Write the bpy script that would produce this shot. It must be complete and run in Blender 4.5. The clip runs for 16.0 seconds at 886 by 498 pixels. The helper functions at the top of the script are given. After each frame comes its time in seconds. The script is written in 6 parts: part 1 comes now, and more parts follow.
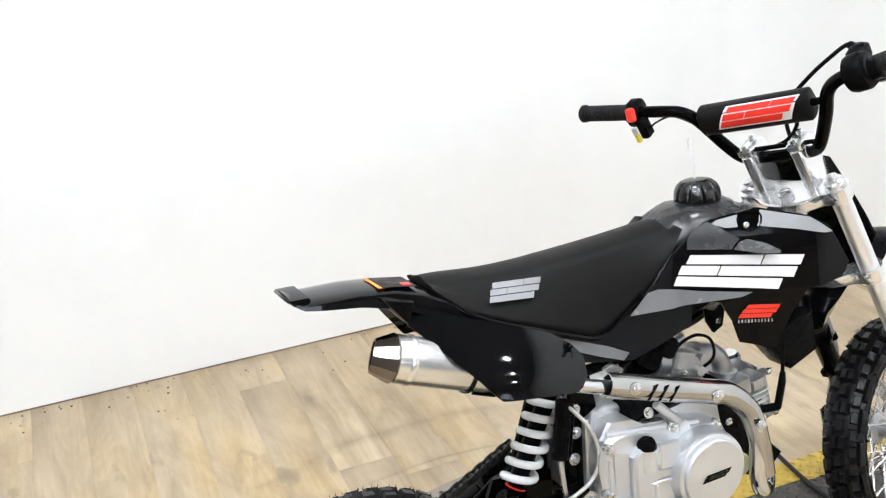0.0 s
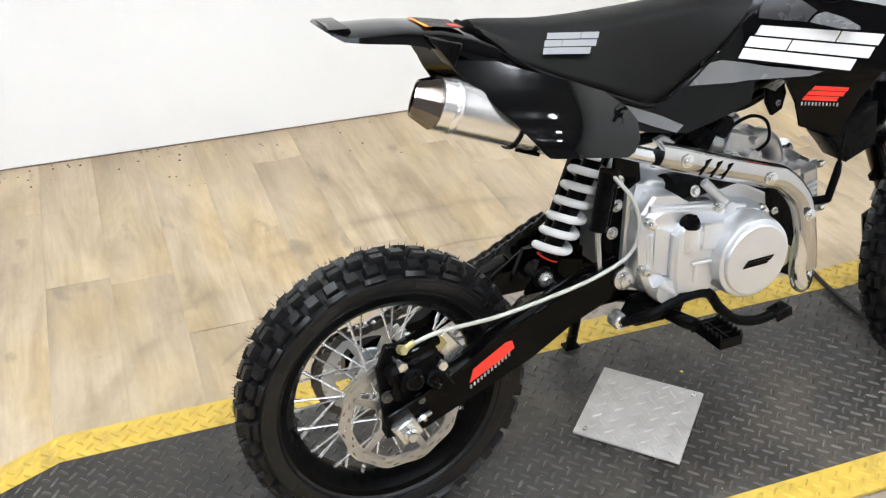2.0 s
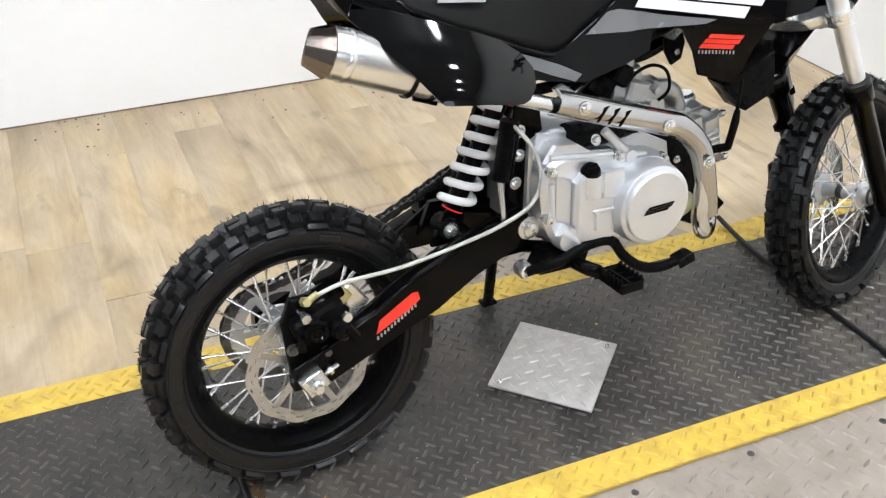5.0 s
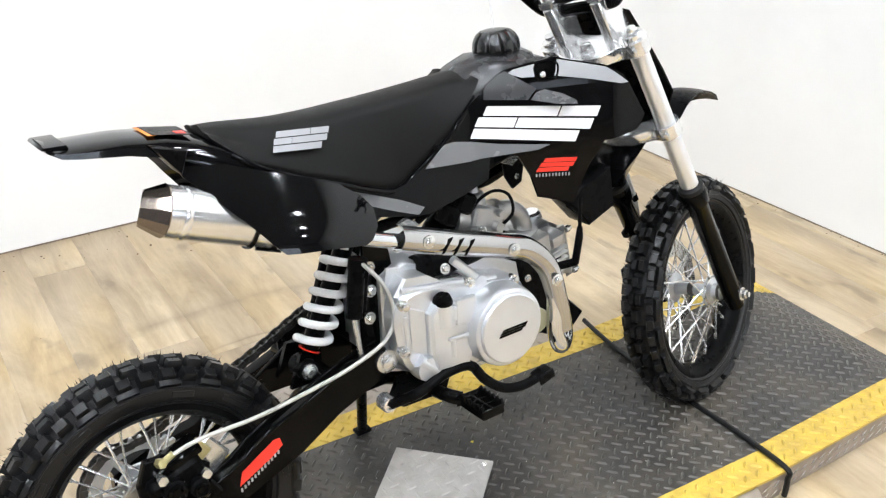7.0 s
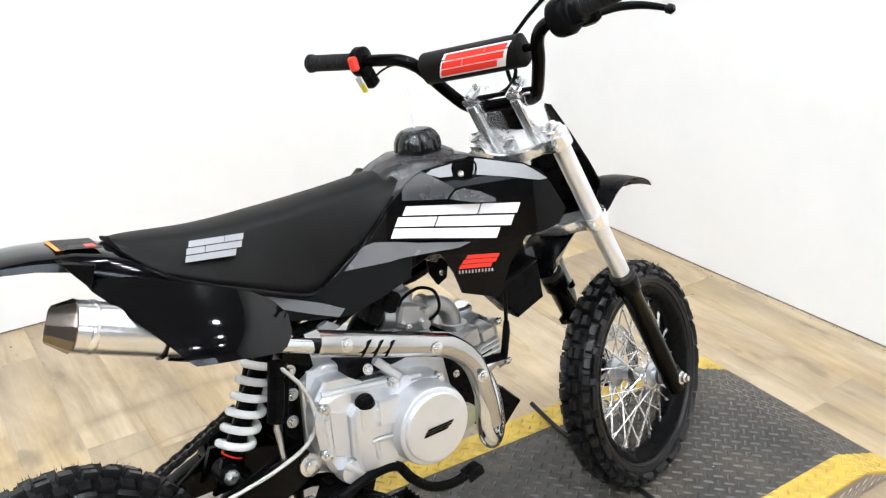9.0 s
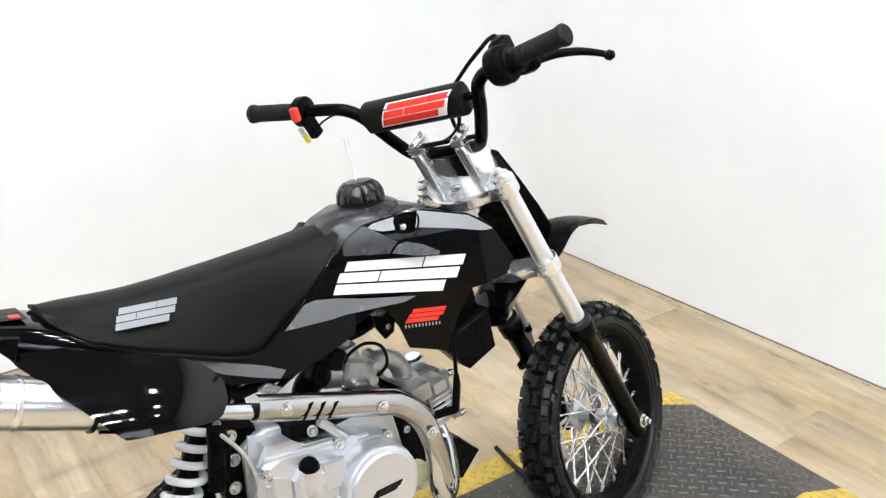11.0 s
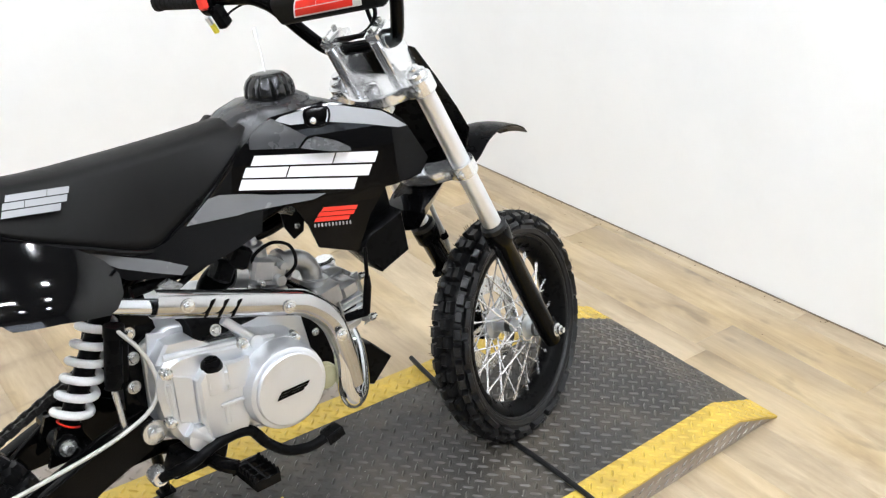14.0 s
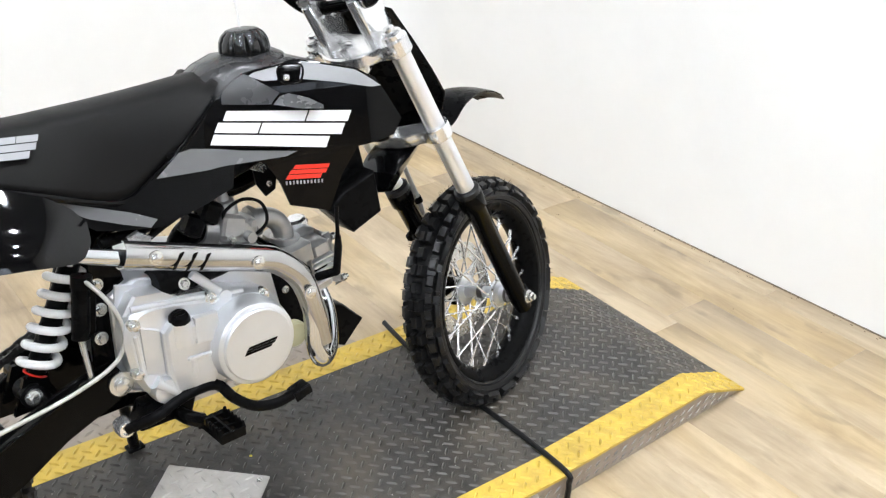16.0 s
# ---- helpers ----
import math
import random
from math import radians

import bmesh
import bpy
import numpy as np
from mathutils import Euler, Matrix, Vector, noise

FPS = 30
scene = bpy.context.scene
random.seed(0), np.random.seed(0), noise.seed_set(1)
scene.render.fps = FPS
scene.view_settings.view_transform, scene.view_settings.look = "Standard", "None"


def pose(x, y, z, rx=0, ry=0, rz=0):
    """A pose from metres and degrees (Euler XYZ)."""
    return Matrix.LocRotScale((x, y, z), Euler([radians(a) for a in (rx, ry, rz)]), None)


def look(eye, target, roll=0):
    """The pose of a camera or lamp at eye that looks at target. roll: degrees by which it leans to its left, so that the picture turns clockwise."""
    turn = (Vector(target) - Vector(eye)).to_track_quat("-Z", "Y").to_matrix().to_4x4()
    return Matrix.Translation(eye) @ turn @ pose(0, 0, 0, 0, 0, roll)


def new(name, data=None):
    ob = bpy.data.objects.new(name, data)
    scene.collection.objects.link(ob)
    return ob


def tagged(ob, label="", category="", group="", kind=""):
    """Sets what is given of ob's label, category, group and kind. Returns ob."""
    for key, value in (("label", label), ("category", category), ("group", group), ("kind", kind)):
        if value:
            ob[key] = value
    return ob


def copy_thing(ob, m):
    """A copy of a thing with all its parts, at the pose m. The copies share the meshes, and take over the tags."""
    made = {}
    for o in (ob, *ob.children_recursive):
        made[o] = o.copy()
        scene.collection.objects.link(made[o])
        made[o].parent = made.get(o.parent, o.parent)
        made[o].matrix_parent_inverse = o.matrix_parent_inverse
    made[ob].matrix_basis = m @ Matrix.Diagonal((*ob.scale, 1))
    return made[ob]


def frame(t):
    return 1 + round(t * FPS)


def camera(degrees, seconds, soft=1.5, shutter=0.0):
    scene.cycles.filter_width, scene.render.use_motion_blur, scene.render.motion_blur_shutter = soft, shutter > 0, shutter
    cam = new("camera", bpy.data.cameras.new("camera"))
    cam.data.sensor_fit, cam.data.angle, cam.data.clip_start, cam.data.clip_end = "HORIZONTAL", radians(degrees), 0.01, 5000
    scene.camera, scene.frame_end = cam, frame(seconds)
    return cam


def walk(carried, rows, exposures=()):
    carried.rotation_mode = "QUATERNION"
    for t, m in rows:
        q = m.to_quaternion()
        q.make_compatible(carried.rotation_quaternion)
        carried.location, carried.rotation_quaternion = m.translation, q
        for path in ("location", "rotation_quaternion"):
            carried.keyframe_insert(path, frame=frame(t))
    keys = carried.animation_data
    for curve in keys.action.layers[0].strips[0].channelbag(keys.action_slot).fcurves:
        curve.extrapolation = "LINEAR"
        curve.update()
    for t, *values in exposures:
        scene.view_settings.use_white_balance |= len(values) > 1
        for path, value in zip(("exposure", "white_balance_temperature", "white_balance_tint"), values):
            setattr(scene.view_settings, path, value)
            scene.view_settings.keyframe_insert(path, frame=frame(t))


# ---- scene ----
cam = camera(48.0, 16.0, soft=1.25)
PATH = [
    (0, (-0.3280, -1.1012, 1.2406), (0.4461, 0.5903, 0.5066), -4.03),
    (0.5, (-0.3276, -1.0371, 1.2252), (0.4273, 0.6398, 0.4397), -3.49),
    (1, (-0.3345, -1.0350, 1.1972), (0.4173, 0.6140, 0.3520), -3.28),
    (1.5, (-0.3479, -1.0418, 1.1644), (0.3863, 0.5673, 0.2298), -1.62),
    (2, (-0.3598, -1.0412, 1.1225), (0.3329, 0.5104, 0.0685), 0.21),
    (2.5, (-0.3650, -1.0494, 1.0969), (0.3193, 0.4642, -0.0160), 1.98),
    (3, (-0.3781, -1.0624, 1.0722), (0.2799, 0.4149, -0.1044), 3.79),
    (3.5, (-0.3784, -1.0758, 1.0722), (0.2698, 0.4096, -0.0991), 4.17),
    (4, (-0.3659, -1.0840, 1.0797), (0.3040, 0.4081, -0.0712), 3.51),
    (4.5, (-0.3500, -1.0838, 1.0819), (0.3539, 0.4004, -0.0599), 3.00),
    (5, (-0.3143, -1.0882, 1.0958), (0.4602, 0.3981, 0.0047), 0.75),
    (5.2, (-0.2960, -1.0899, 1.1064), (0.5243, 0.3943, 0.0451), -0.34),
    (7.3, (-0.2544, -1.1071, 1.1533), (0.7572, 0.3706, 0.2634), -1.00),
    (7.5, (-0.2608, -1.1138, 1.1597), (0.7596, 0.3722, 0.2922), -1.18),
    (8, (-0.2677, -1.1237, 1.1861), (0.8589, 0.2980, 0.3432), -0.38),
    (8.5, (-0.2429, -1.1481, 1.2035), (0.9315, 0.2513, 0.3894), -0.70),
    (9, (-0.1632, -1.1404, 1.1970), (0.8894, 0.3516, 0.3804), -1.80),
    (9.5, (-0.1067, -1.1419, 1.2205), (0.9328, 0.3701, 0.4261), -3.70),
    (9.7, (-0.0945, -1.1424, 1.2266), (0.9487, 0.3665, 0.4308), -4.02),
    (12, (-0.0806, -1.1331, 1.2174), (1.0350, 0.3369, 0.4462), -2.35),
    (12.5, (-0.0717, -1.1471, 1.2050), (1.0435, 0.2950, 0.3827), -2.33),
    (13, (-0.0628, -1.1505, 1.1925), (1.0619, 0.2617, 0.3323), -1.83),
    (13.5, (-0.0619, -1.1494, 1.1830), (1.0758, 0.2414, 0.3053), -0.77),
    (14, (-0.0561, -1.1361, 1.1713), (1.0997, 0.2161, 0.2564), -0.05),
    (14.5, (-0.0553, -1.1586, 1.1664), (1.1077, 0.1867, 0.2506), 0.38),
    (15, (-0.0548, -1.1675, 1.1591), (1.1156, 0.1637, 0.2338), 1.28),
    (15.5, (-0.0535, -1.1680, 1.1553), (1.1178, 0.1532, 0.2156), 1.52),
    (16, (-0.0513, -1.1624, 1.1555), (1.1142, 0.1534, 0.1997), 1.89),
]
walk(cam, [(t, look(eye, target, roll)) for t, eye, target, roll in PATH], exposures=[(0, -0.17), (1.5, -0.16), (3, -0.20), (5.2, -0.16), (7.3, -0.05), (9.7, -0.05), (12, -0.22), (14, -0.15), (16, -0.08)])

# ---- world and light ----
world = bpy.data.worlds.new("world")
scene.world = world
world.use_nodes = True
world.node_tree.nodes["Background"].inputs[0].default_value = (0.8, 0.85, 0.9, 1)
world.node_tree.nodes["Background"].inputs[1].default_value = 0.05
scene.view_settings.exposure = 0.0
LAMP_POWER = 298.0
CEILING = 2.84
FLOOR = -0.06


# ---- materials ----
def material(name, colour, rough=0.5, patch=0.0, metal=0.0, vary=0.12, scale=30.0, bump=0.0, bump_scale=None, stain=None, stain_scale=4.0, stain_amount=0.5, spec=0.5, spill=None):
    """Principled surface: colour varied at two scales, fine relief, roughness that varies a little."""
    m = bpy.data.materials.new(name)
    m.use_nodes = True
    nt = m.node_tree
    n, l = nt.nodes, nt.links
    b = n["Principled BSDF"]
    b.inputs["Metallic"].default_value = metal
    b.inputs["Specular IOR Level"].default_value = spec
    tc = n.new("ShaderNodeTexCoord")
    fine = n.new("ShaderNodeTexNoise")
    fine.inputs["Scale"].default_value = scale
    fine.inputs["Detail"].default_value = 5
    l.new(tc.outputs["Object"], fine.inputs["Vector"])
    mix = n.new("ShaderNodeMix")
    mix.data_type = "RGBA"
    lo = [c * (1 - vary) for c in colour]
    hi = [min(1.0, c * (1 + vary)) for c in colour]
    mix.inputs[6].default_value = (*lo, 1)
    mix.inputs[7].default_value = (*hi, 1)
    l.new(fine.outputs["Fac"], mix.inputs[0])
    out = mix.outputs[2]
    if stain is not None:
        big = n.new("ShaderNodeTexNoise")
        big.inputs["Scale"].default_value = stain_scale
        big.inputs["Detail"].default_value = 6
        big.inputs["Roughness"].default_value = 0.65
        l.new(tc.outputs["Object"], big.inputs["Vector"])
        ramp = n.new("ShaderNodeValToRGB")
        ramp.color_ramp.elements[0].position = 0.45
        ramp.color_ramp.elements[1].position = 0.72
        ramp.color_ramp.elements[1].color = (stain_amount,) * 3 + (1,)
        l.new(big.outputs["Fac"], ramp.inputs[0])
        mx = n.new("ShaderNodeMix")
        mx.data_type = "RGBA"
        mx.inputs[7].default_value = (*stain, 1)
        l.new(ramp.outputs[0], mx.inputs[0])
        l.new(out, mx.inputs[6])
        out = mx.outputs[2]
        blotch = ramp.outputs[0]
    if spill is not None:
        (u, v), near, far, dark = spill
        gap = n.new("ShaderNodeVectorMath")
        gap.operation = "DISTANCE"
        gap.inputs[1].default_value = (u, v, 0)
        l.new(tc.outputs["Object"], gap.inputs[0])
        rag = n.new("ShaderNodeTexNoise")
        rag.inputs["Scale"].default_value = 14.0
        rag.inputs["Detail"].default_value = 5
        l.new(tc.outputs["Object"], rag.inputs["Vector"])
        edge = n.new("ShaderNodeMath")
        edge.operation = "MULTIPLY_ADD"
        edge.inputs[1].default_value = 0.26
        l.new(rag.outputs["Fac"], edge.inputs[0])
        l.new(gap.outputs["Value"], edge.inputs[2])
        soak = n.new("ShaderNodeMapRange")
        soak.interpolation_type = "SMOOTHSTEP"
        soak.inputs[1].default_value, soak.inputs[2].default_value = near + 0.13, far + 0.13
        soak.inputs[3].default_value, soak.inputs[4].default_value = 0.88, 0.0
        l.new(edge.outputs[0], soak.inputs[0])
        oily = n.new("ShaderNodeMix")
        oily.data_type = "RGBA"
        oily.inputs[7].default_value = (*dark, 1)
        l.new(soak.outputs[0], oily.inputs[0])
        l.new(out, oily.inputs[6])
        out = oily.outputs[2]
    l.new(out, b.inputs["Base Color"])
    rr = n.new("ShaderNodeMapRange")
    rr.inputs[3].default_value = max(0.02, rough * 0.8)
    rr.inputs[4].default_value = min(1.0, rough * 1.2)
    l.new(fine.outputs["Fac"], rr.inputs[0])
    rough_out = rr.outputs[0]
    if patch:
        pa = n.new("ShaderNodeMath")
        pa.operation = "MULTIPLY_ADD"
        pa.inputs[1].default_value = patch
        l.new(blotch, pa.inputs[0])
        l.new(rough_out, pa.inputs[2])
        rough_out = pa.outputs[0]
    l.new(rough_out, b.inputs["Roughness"])
    if bump:
        bt = n.new("ShaderNodeTexNoise")
        bt.inputs["Scale"].default_value = bump_scale or scale * 4
        bt.inputs["Detail"].default_value = 3
        l.new(tc.outputs["Object"], bt.inputs["Vector"])
        bp = n.new("ShaderNodeBump")
        bp.inputs["Strength"].default_value = bump
        bp.inputs["Distance"].default_value = 0.001
        l.new(bt.outputs["Fac"], bp.inputs["Height"])
        l.new(bp.outputs[0], b.inputs["Normal"])
    return m


def wood_material():
    m = bpy.data.materials.new("pale_oak_plank")
    m.use_nodes = True
    nt = m.node_tree
    n, l = nt.nodes, nt.links
    b = n["Principled BSDF"]
    tc = n.new("ShaderNodeTexCoord")
    info = n.new("ShaderNodeObjectInfo")
    off = n.new("ShaderNodeVectorMath")
    off.operation = "SCALE"
    off.inputs[0].default_value = (37.0, 91.0, 13.0)
    l.new(info.outputs["Random"], off.inputs["Scale"])
    add = n.new("ShaderNodeVectorMath")
    l.new(tc.outputs["Object"], add.inputs[0])
    l.new(off.outputs[0], add.inputs[1])

    place = n.new("ShaderNodeNewGeometry")

    def noise_at(scale3, scale, detail, rough=0.6, source=None, warp=0.0):
        mp = n.new("ShaderNodeMapping")
        mp.inputs["Scale"].default_value = scale3
        l.new(source or add.outputs[0], mp.inputs["Vector"])
        t = n.new("ShaderNodeTexNoise")
        t.inputs["Scale"].default_value = scale
        t.inputs["Detail"].default_value = detail
        t.inputs["Roughness"].default_value = rough
        t.inputs["Distortion"].default_value = warp
        l.new(mp.outputs[0], t.inputs["Vector"])
        return t.outputs["Fac"]

    patch = noise_at((1, 0.24, 1), 13.0, 6, 0.66, None, 0.7)
    cloud = noise_at((1, 0.6, 1), 2.6, 6, 0.6, place.outputs["Position"])
    streak = noise_at((1, 0.06, 1), 38.0, 5, 0.65)
    grain = noise_at((1, 0.06, 1), 120.0, 4)
    knot = noise_at((1, 0.45, 1), 15.0, 3, 0.5)
    tint = noise_at((1, 0.35, 1), 5.0, 3, 0.5)

    def mixed(fac, a, c):
        k = n.new("ShaderNodeMix")
        k.inputs[0].default_value = fac
        l.new(a, k.inputs[2])
        l.new(c, k.inputs[3])
        return k.outputs[0]

    tone = mixed(0.17, mixed(0.42, patch, cloud), streak)
    ramp = n.new("ShaderNodeValToRGB")
    e = ramp.color_ramp.elements
    e[0].position, e[0].color = 0.34, (0.28, 0.209, 0.132, 1)
    e[1].position, e[1].color = 0.62, (0.545, 0.442, 0.304, 1)
    mid = e.new(0.49)
    mid.color = (0.425, 0.331, 0.219, 1)
    l.new(tone, ramp.inputs[0])
    tr = n.new("ShaderNodeMapRange")
    tr.inputs[1].default_value, tr.inputs[2].default_value = 0.48, 0.66
    tr.inputs[4].default_value = 0.75
    l.new(tint, tr.inputs[0])
    warm = n.new("ShaderNodeMix")
    warm.data_type, warm.blend_type = "RGBA", "MULTIPLY"
    warm.inputs[7].default_value = (1.05, 0.99, 0.80, 1)
    l.new(tr.outputs[0], warm.inputs[0])
    l.new(ramp.outputs[0], warm.inputs[6])
    gr = n.new("ShaderNodeMapRange")
    gr.inputs[1].default_value, gr.inputs[2].default_value = 0.3, 0.7
    gr.inputs[3].default_value, gr.inputs[4].default_value = 0.94, 1.05
    l.new(grain, gr.inputs[0])
    val = n.new("ShaderNodeMapRange")
    val.inputs[3].default_value, val.inputs[4].default_value = 0.95, 1.03
    l.new(info.outputs["Random"], val.inputs[0])
    mul = n.new("ShaderNodeMath")
    mul.operation = "MULTIPLY"
    l.new(gr.outputs[0], mul.inputs[0])
    l.new(val.outputs[0], mul.inputs[1])
    hsv = n.new("ShaderNodeHueSaturation")
    l.new(warm.outputs[2], hsv.inputs["Color"])
    l.new(mul.outputs[0], hsv.inputs["Value"])
    kr = n.new("ShaderNodeValToRGB")
    kr.color_ramp.elements[0].position, kr.color_ramp.elements[1].position = 0.63, 0.72
    kr.color_ramp.elements[1].color = (0.42, 0.42, 0.42, 1)
    l.new(knot, kr.inputs[0])
    mx = n.new("ShaderNodeMix")
    mx.data_type = "RGBA"
    mx.inputs[7].default_value = (0.14, 0.11, 0.08, 1)
    l.new(kr.outputs[0], mx.inputs[0])
    l.new(hsv.outputs[0], mx.inputs[6])
    # scuffs that the ramp's corners have rubbed into the boards as it was turned
    gap = n.new("ShaderNodeVectorMath")
    gap.operation = "DISTANCE"
    gap.inputs[1].default_value = (0.40, 0.0, FLOOR)
    l.new(place.outputs["Position"], gap.inputs[0])
    waver = n.new("ShaderNodeMath")
    waver.operation = "MULTIPLY_ADD"
    waver.inputs[1].default_value = 0.07
    l.new(noise_at((1, 1, 1), 3.0, 3, 0.5, place.outputs["Position"]), waver.inputs[0])
    l.new(gap.outputs["Value"], waver.inputs[2])
    rub = n.new("ShaderNodeValToRGB")
    r = rub.color_ramp.elements
    r[0].position, r[0].color = 0.70, (0, 0, 0, 1)
    r[1].position, r[1].color = 1.0, (0, 0, 0, 1)
    for at, k in ((0.748, 0.12), (0.753, 0.75), (0.760, 0.18), (0.80, 0.0), (0.89, 0.08), (0.925, 0.55), (0.940, 0.22), (0.965, 0.0)):
        r.new(at).color = (k, k, k, 1)
    l.new(waver.outputs[0], rub.inputs[0])
    split = n.new("ShaderNodeSeparateXYZ")
    l.new(place.outputs["Position"], split.inputs[0])
    fade = n.new("ShaderNodeMapRange")
    fade.inputs[1].default_value, fade.inputs[2].default_value = 0.55, 0.80
    fade.inputs[3].default_value, fade.inputs[4].default_value = 1.0, 0.0
    l.new(split.outputs[0], fade.inputs[0])
    patchy = n.new("ShaderNodeMapRange")
    patchy.inputs[1].default_value, patchy.inputs[2].default_value = 0.38, 0.58
    l.new(noise_at((1, 1, 1), 7.0, 4, 0.6, place.outputs["Position"]), patchy.inputs[0])
    strength = n.new("ShaderNodeMath")
    strength.operation = "MULTIPLY"
    l.new(rub.outputs[0], strength.inputs[0])
    l.new(fade.outputs[0], strength.inputs[1])
    worn = n.new("ShaderNodeMath")
    worn.operation = "MULTIPLY"
    l.new(strength.outputs[0], worn.inputs[0])
    l.new(patchy.outputs[0], worn.inputs[1])
    scuff = n.new("ShaderNodeMix")
    scuff.data_type = "RGBA"
    scuff.inputs[7].default_value = (0.20, 0.15, 0.10, 1)
    l.new(worn.outputs[0], scuff.inputs[0])
    l.new(mx.outputs[2], scuff.inputs[6])
    l.new(scuff.outputs[2], b.inputs["Base Color"])
    b.inputs["Roughness"].default_value = 0.42
    b.inputs["Specular IOR Level"].default_value = 0.45
    bp = n.new("ShaderNodeBump")
    bp.inputs["Strength"].default_value = 0.25
    bp.inputs["Distance"].default_value = 0.0006
    l.new(grain, bp.inputs["Height"])
    l.new(bp.outputs[0], b.inputs["Normal"])
    return m


def glow(name, colour, strength):
    m = bpy.data.materials.new(name)
    m.use_nodes = True
    b = m.node_tree.nodes["Principled BSDF"]
    b.inputs["Base Color"].default_value = (0.9, 0.9, 0.9, 1)
    b.inputs["Emission Color"].default_value = (*colour, 1)
    b.inputs["Emission Strength"].default_value = strength
    return m


OAK = wood_material()
WALL = material("white_wall_paint", (0.84, 0.84, 0.83), 0.75, vary=0.015, scale=2.5, bump=0.08, bump_scale=220, stain=(0.70, 0.70, 0.695), stain_scale=1.3, stain_amount=0.4)
CEIL = material("dark_grey_ceiling_paint", (0.16, 0.16, 0.16), 0.85, vary=0.05, scale=6)
BACK_WALL = material("grey_wall_paint", (0.26, 0.26, 0.265), 0.8, vary=0.06, scale=5, bump=0.1, bump_scale=200)
GAP = material("dark_joint", (0.21, 0.16, 0.105), 0.9)
DECK = material("dark_grey_deck_paint", (0.0165, 0.0154, 0.0140), 0.36, patch=0.3, vary=0.8, scale=85, bump=0.8, bump_scale=260, stain=(0.056, 0.047, 0.037), stain_scale=5.5, stain_amount=0.85, spec=0.45)
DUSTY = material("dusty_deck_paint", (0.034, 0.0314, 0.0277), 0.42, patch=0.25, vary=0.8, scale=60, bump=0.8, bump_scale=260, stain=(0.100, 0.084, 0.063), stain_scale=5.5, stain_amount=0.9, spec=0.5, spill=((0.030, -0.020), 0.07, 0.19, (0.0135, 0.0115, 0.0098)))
RUST_DIRT = material("brown_dirt", (0.07, 0.042, 0.018), 0.8, vary=0.5, scale=90, spec=0.2)
GRIT = material("pale_grit", (0.42, 0.41, 0.38), 0.8, vary=0.2, scale=90)
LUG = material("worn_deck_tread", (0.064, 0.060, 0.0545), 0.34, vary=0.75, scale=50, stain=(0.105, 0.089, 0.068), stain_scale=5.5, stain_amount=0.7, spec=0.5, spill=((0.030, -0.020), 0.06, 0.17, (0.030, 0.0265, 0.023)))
YELLOW = material("yellow_floor_paint", (0.575, 0.398, 0.062), 0.45, vary=0.16, scale=26, bump=0.25, bump_scale=260, stain=(0.20, 0.14, 0.045), stain_scale=19, stain_amount=0.5)
BARE = material("bare_aluminium_plate", (0.33, 0.285, 0.245), 0.48, metal=0.35, vary=0.18, scale=45, bump=0.2, bump_scale=400, stain=(0.235, 0.195, 0.16), stain_scale=7, stain_amount=0.7)
STEEL_PLATE = material("scuffed_steel_plate", (0.53, 0.51, 0.485), 0.42, metal=0.4, vary=0.2, scale=60, bump=0.25, bump_scale=420, stain=(0.33, 0.31, 0.28), stain_scale=20, stain_amount=0.5)
GLOSS = material("gloss_black_plastic", (0.0018, 0.0018, 0.002), 0.05, vary=0.2, scale=18, spec=0.14)
# same plastic as GLOSS; reflection raised so tail and side panels look brighter lit
PANEL = material("gloss_black_lit_copy", (0.0018, 0.0018, 0.002), 0.06, vary=0.2, scale=18, spec=0.33)
SATIN = material("satin_black_plastic", (0.0032, 0.0032, 0.0034), 0.28, vary=0.2, scale=60, bump=0.12, bump_scale=700, spec=0.04)
GREY = material("satin_grey_plastic", (0.105, 0.105, 0.108), 0.26, vary=0.06, scale=25, bump=0.05, bump_scale=500)
TANK = material("dark_grey_tank_plastic", (0.023, 0.023, 0.024), 0.27, vary=0.1, scale=25, bump=0.1, bump_scale=500, spec=0.42)
VINYL = material("black_seat_vinyl", (0.0058, 0.0056, 0.0053), 0.46, vary=0.2, scale=40, bump=0.3, bump_scale=900, spec=0.11)
RUBBER = material("tyre_rubber", (0.0068, 0.0068, 0.0072), 0.35, vary=0.35, scale=45, bump=0.15, bump_scale=420, spec=0.28)
GRIP = material("grip_rubber", (0.008, 0.008, 0.008), 0.6, vary=0.2, scale=80, bump=0.3, bump_scale=800, spec=0.2)
PAINT = material("black_metal_paint", (0.0018, 0.0018, 0.0018), 0.09, vary=0.2, scale=30, spec=0.08)
FORK_METAL = material("hard_chrome_tube", (0.84, 0.86, 0.885), 0.34, metal=0.9, vary=0.03, scale=30)
DISC_STEEL = material("brake_disc_steel", (0.44, 0.435, 0.425), 0.3, metal=0.9, vary=0.15, scale=80)
SHIELD_STEEL = material("bright_steel_shield", (0.46, 0.455, 0.45), 0.16, metal=1.0, vary=0.08, scale=25)
CHROME = material("polished_chrome", (0.66, 0.68, 0.705), 0.11, metal=1.0, vary=0.04, scale=20)
BRUSHED = material("brushed_steel", (0.75, 0.74, 0.725), 0.24, metal=0.92, vary=0.06, scale=60, bump=0.02, bump_scale=300)
HEATED = material("heat_tinted_steel", (0.20, 0.17, 0.15), 0.16, metal=1.0, vary=0.25, scale=30)
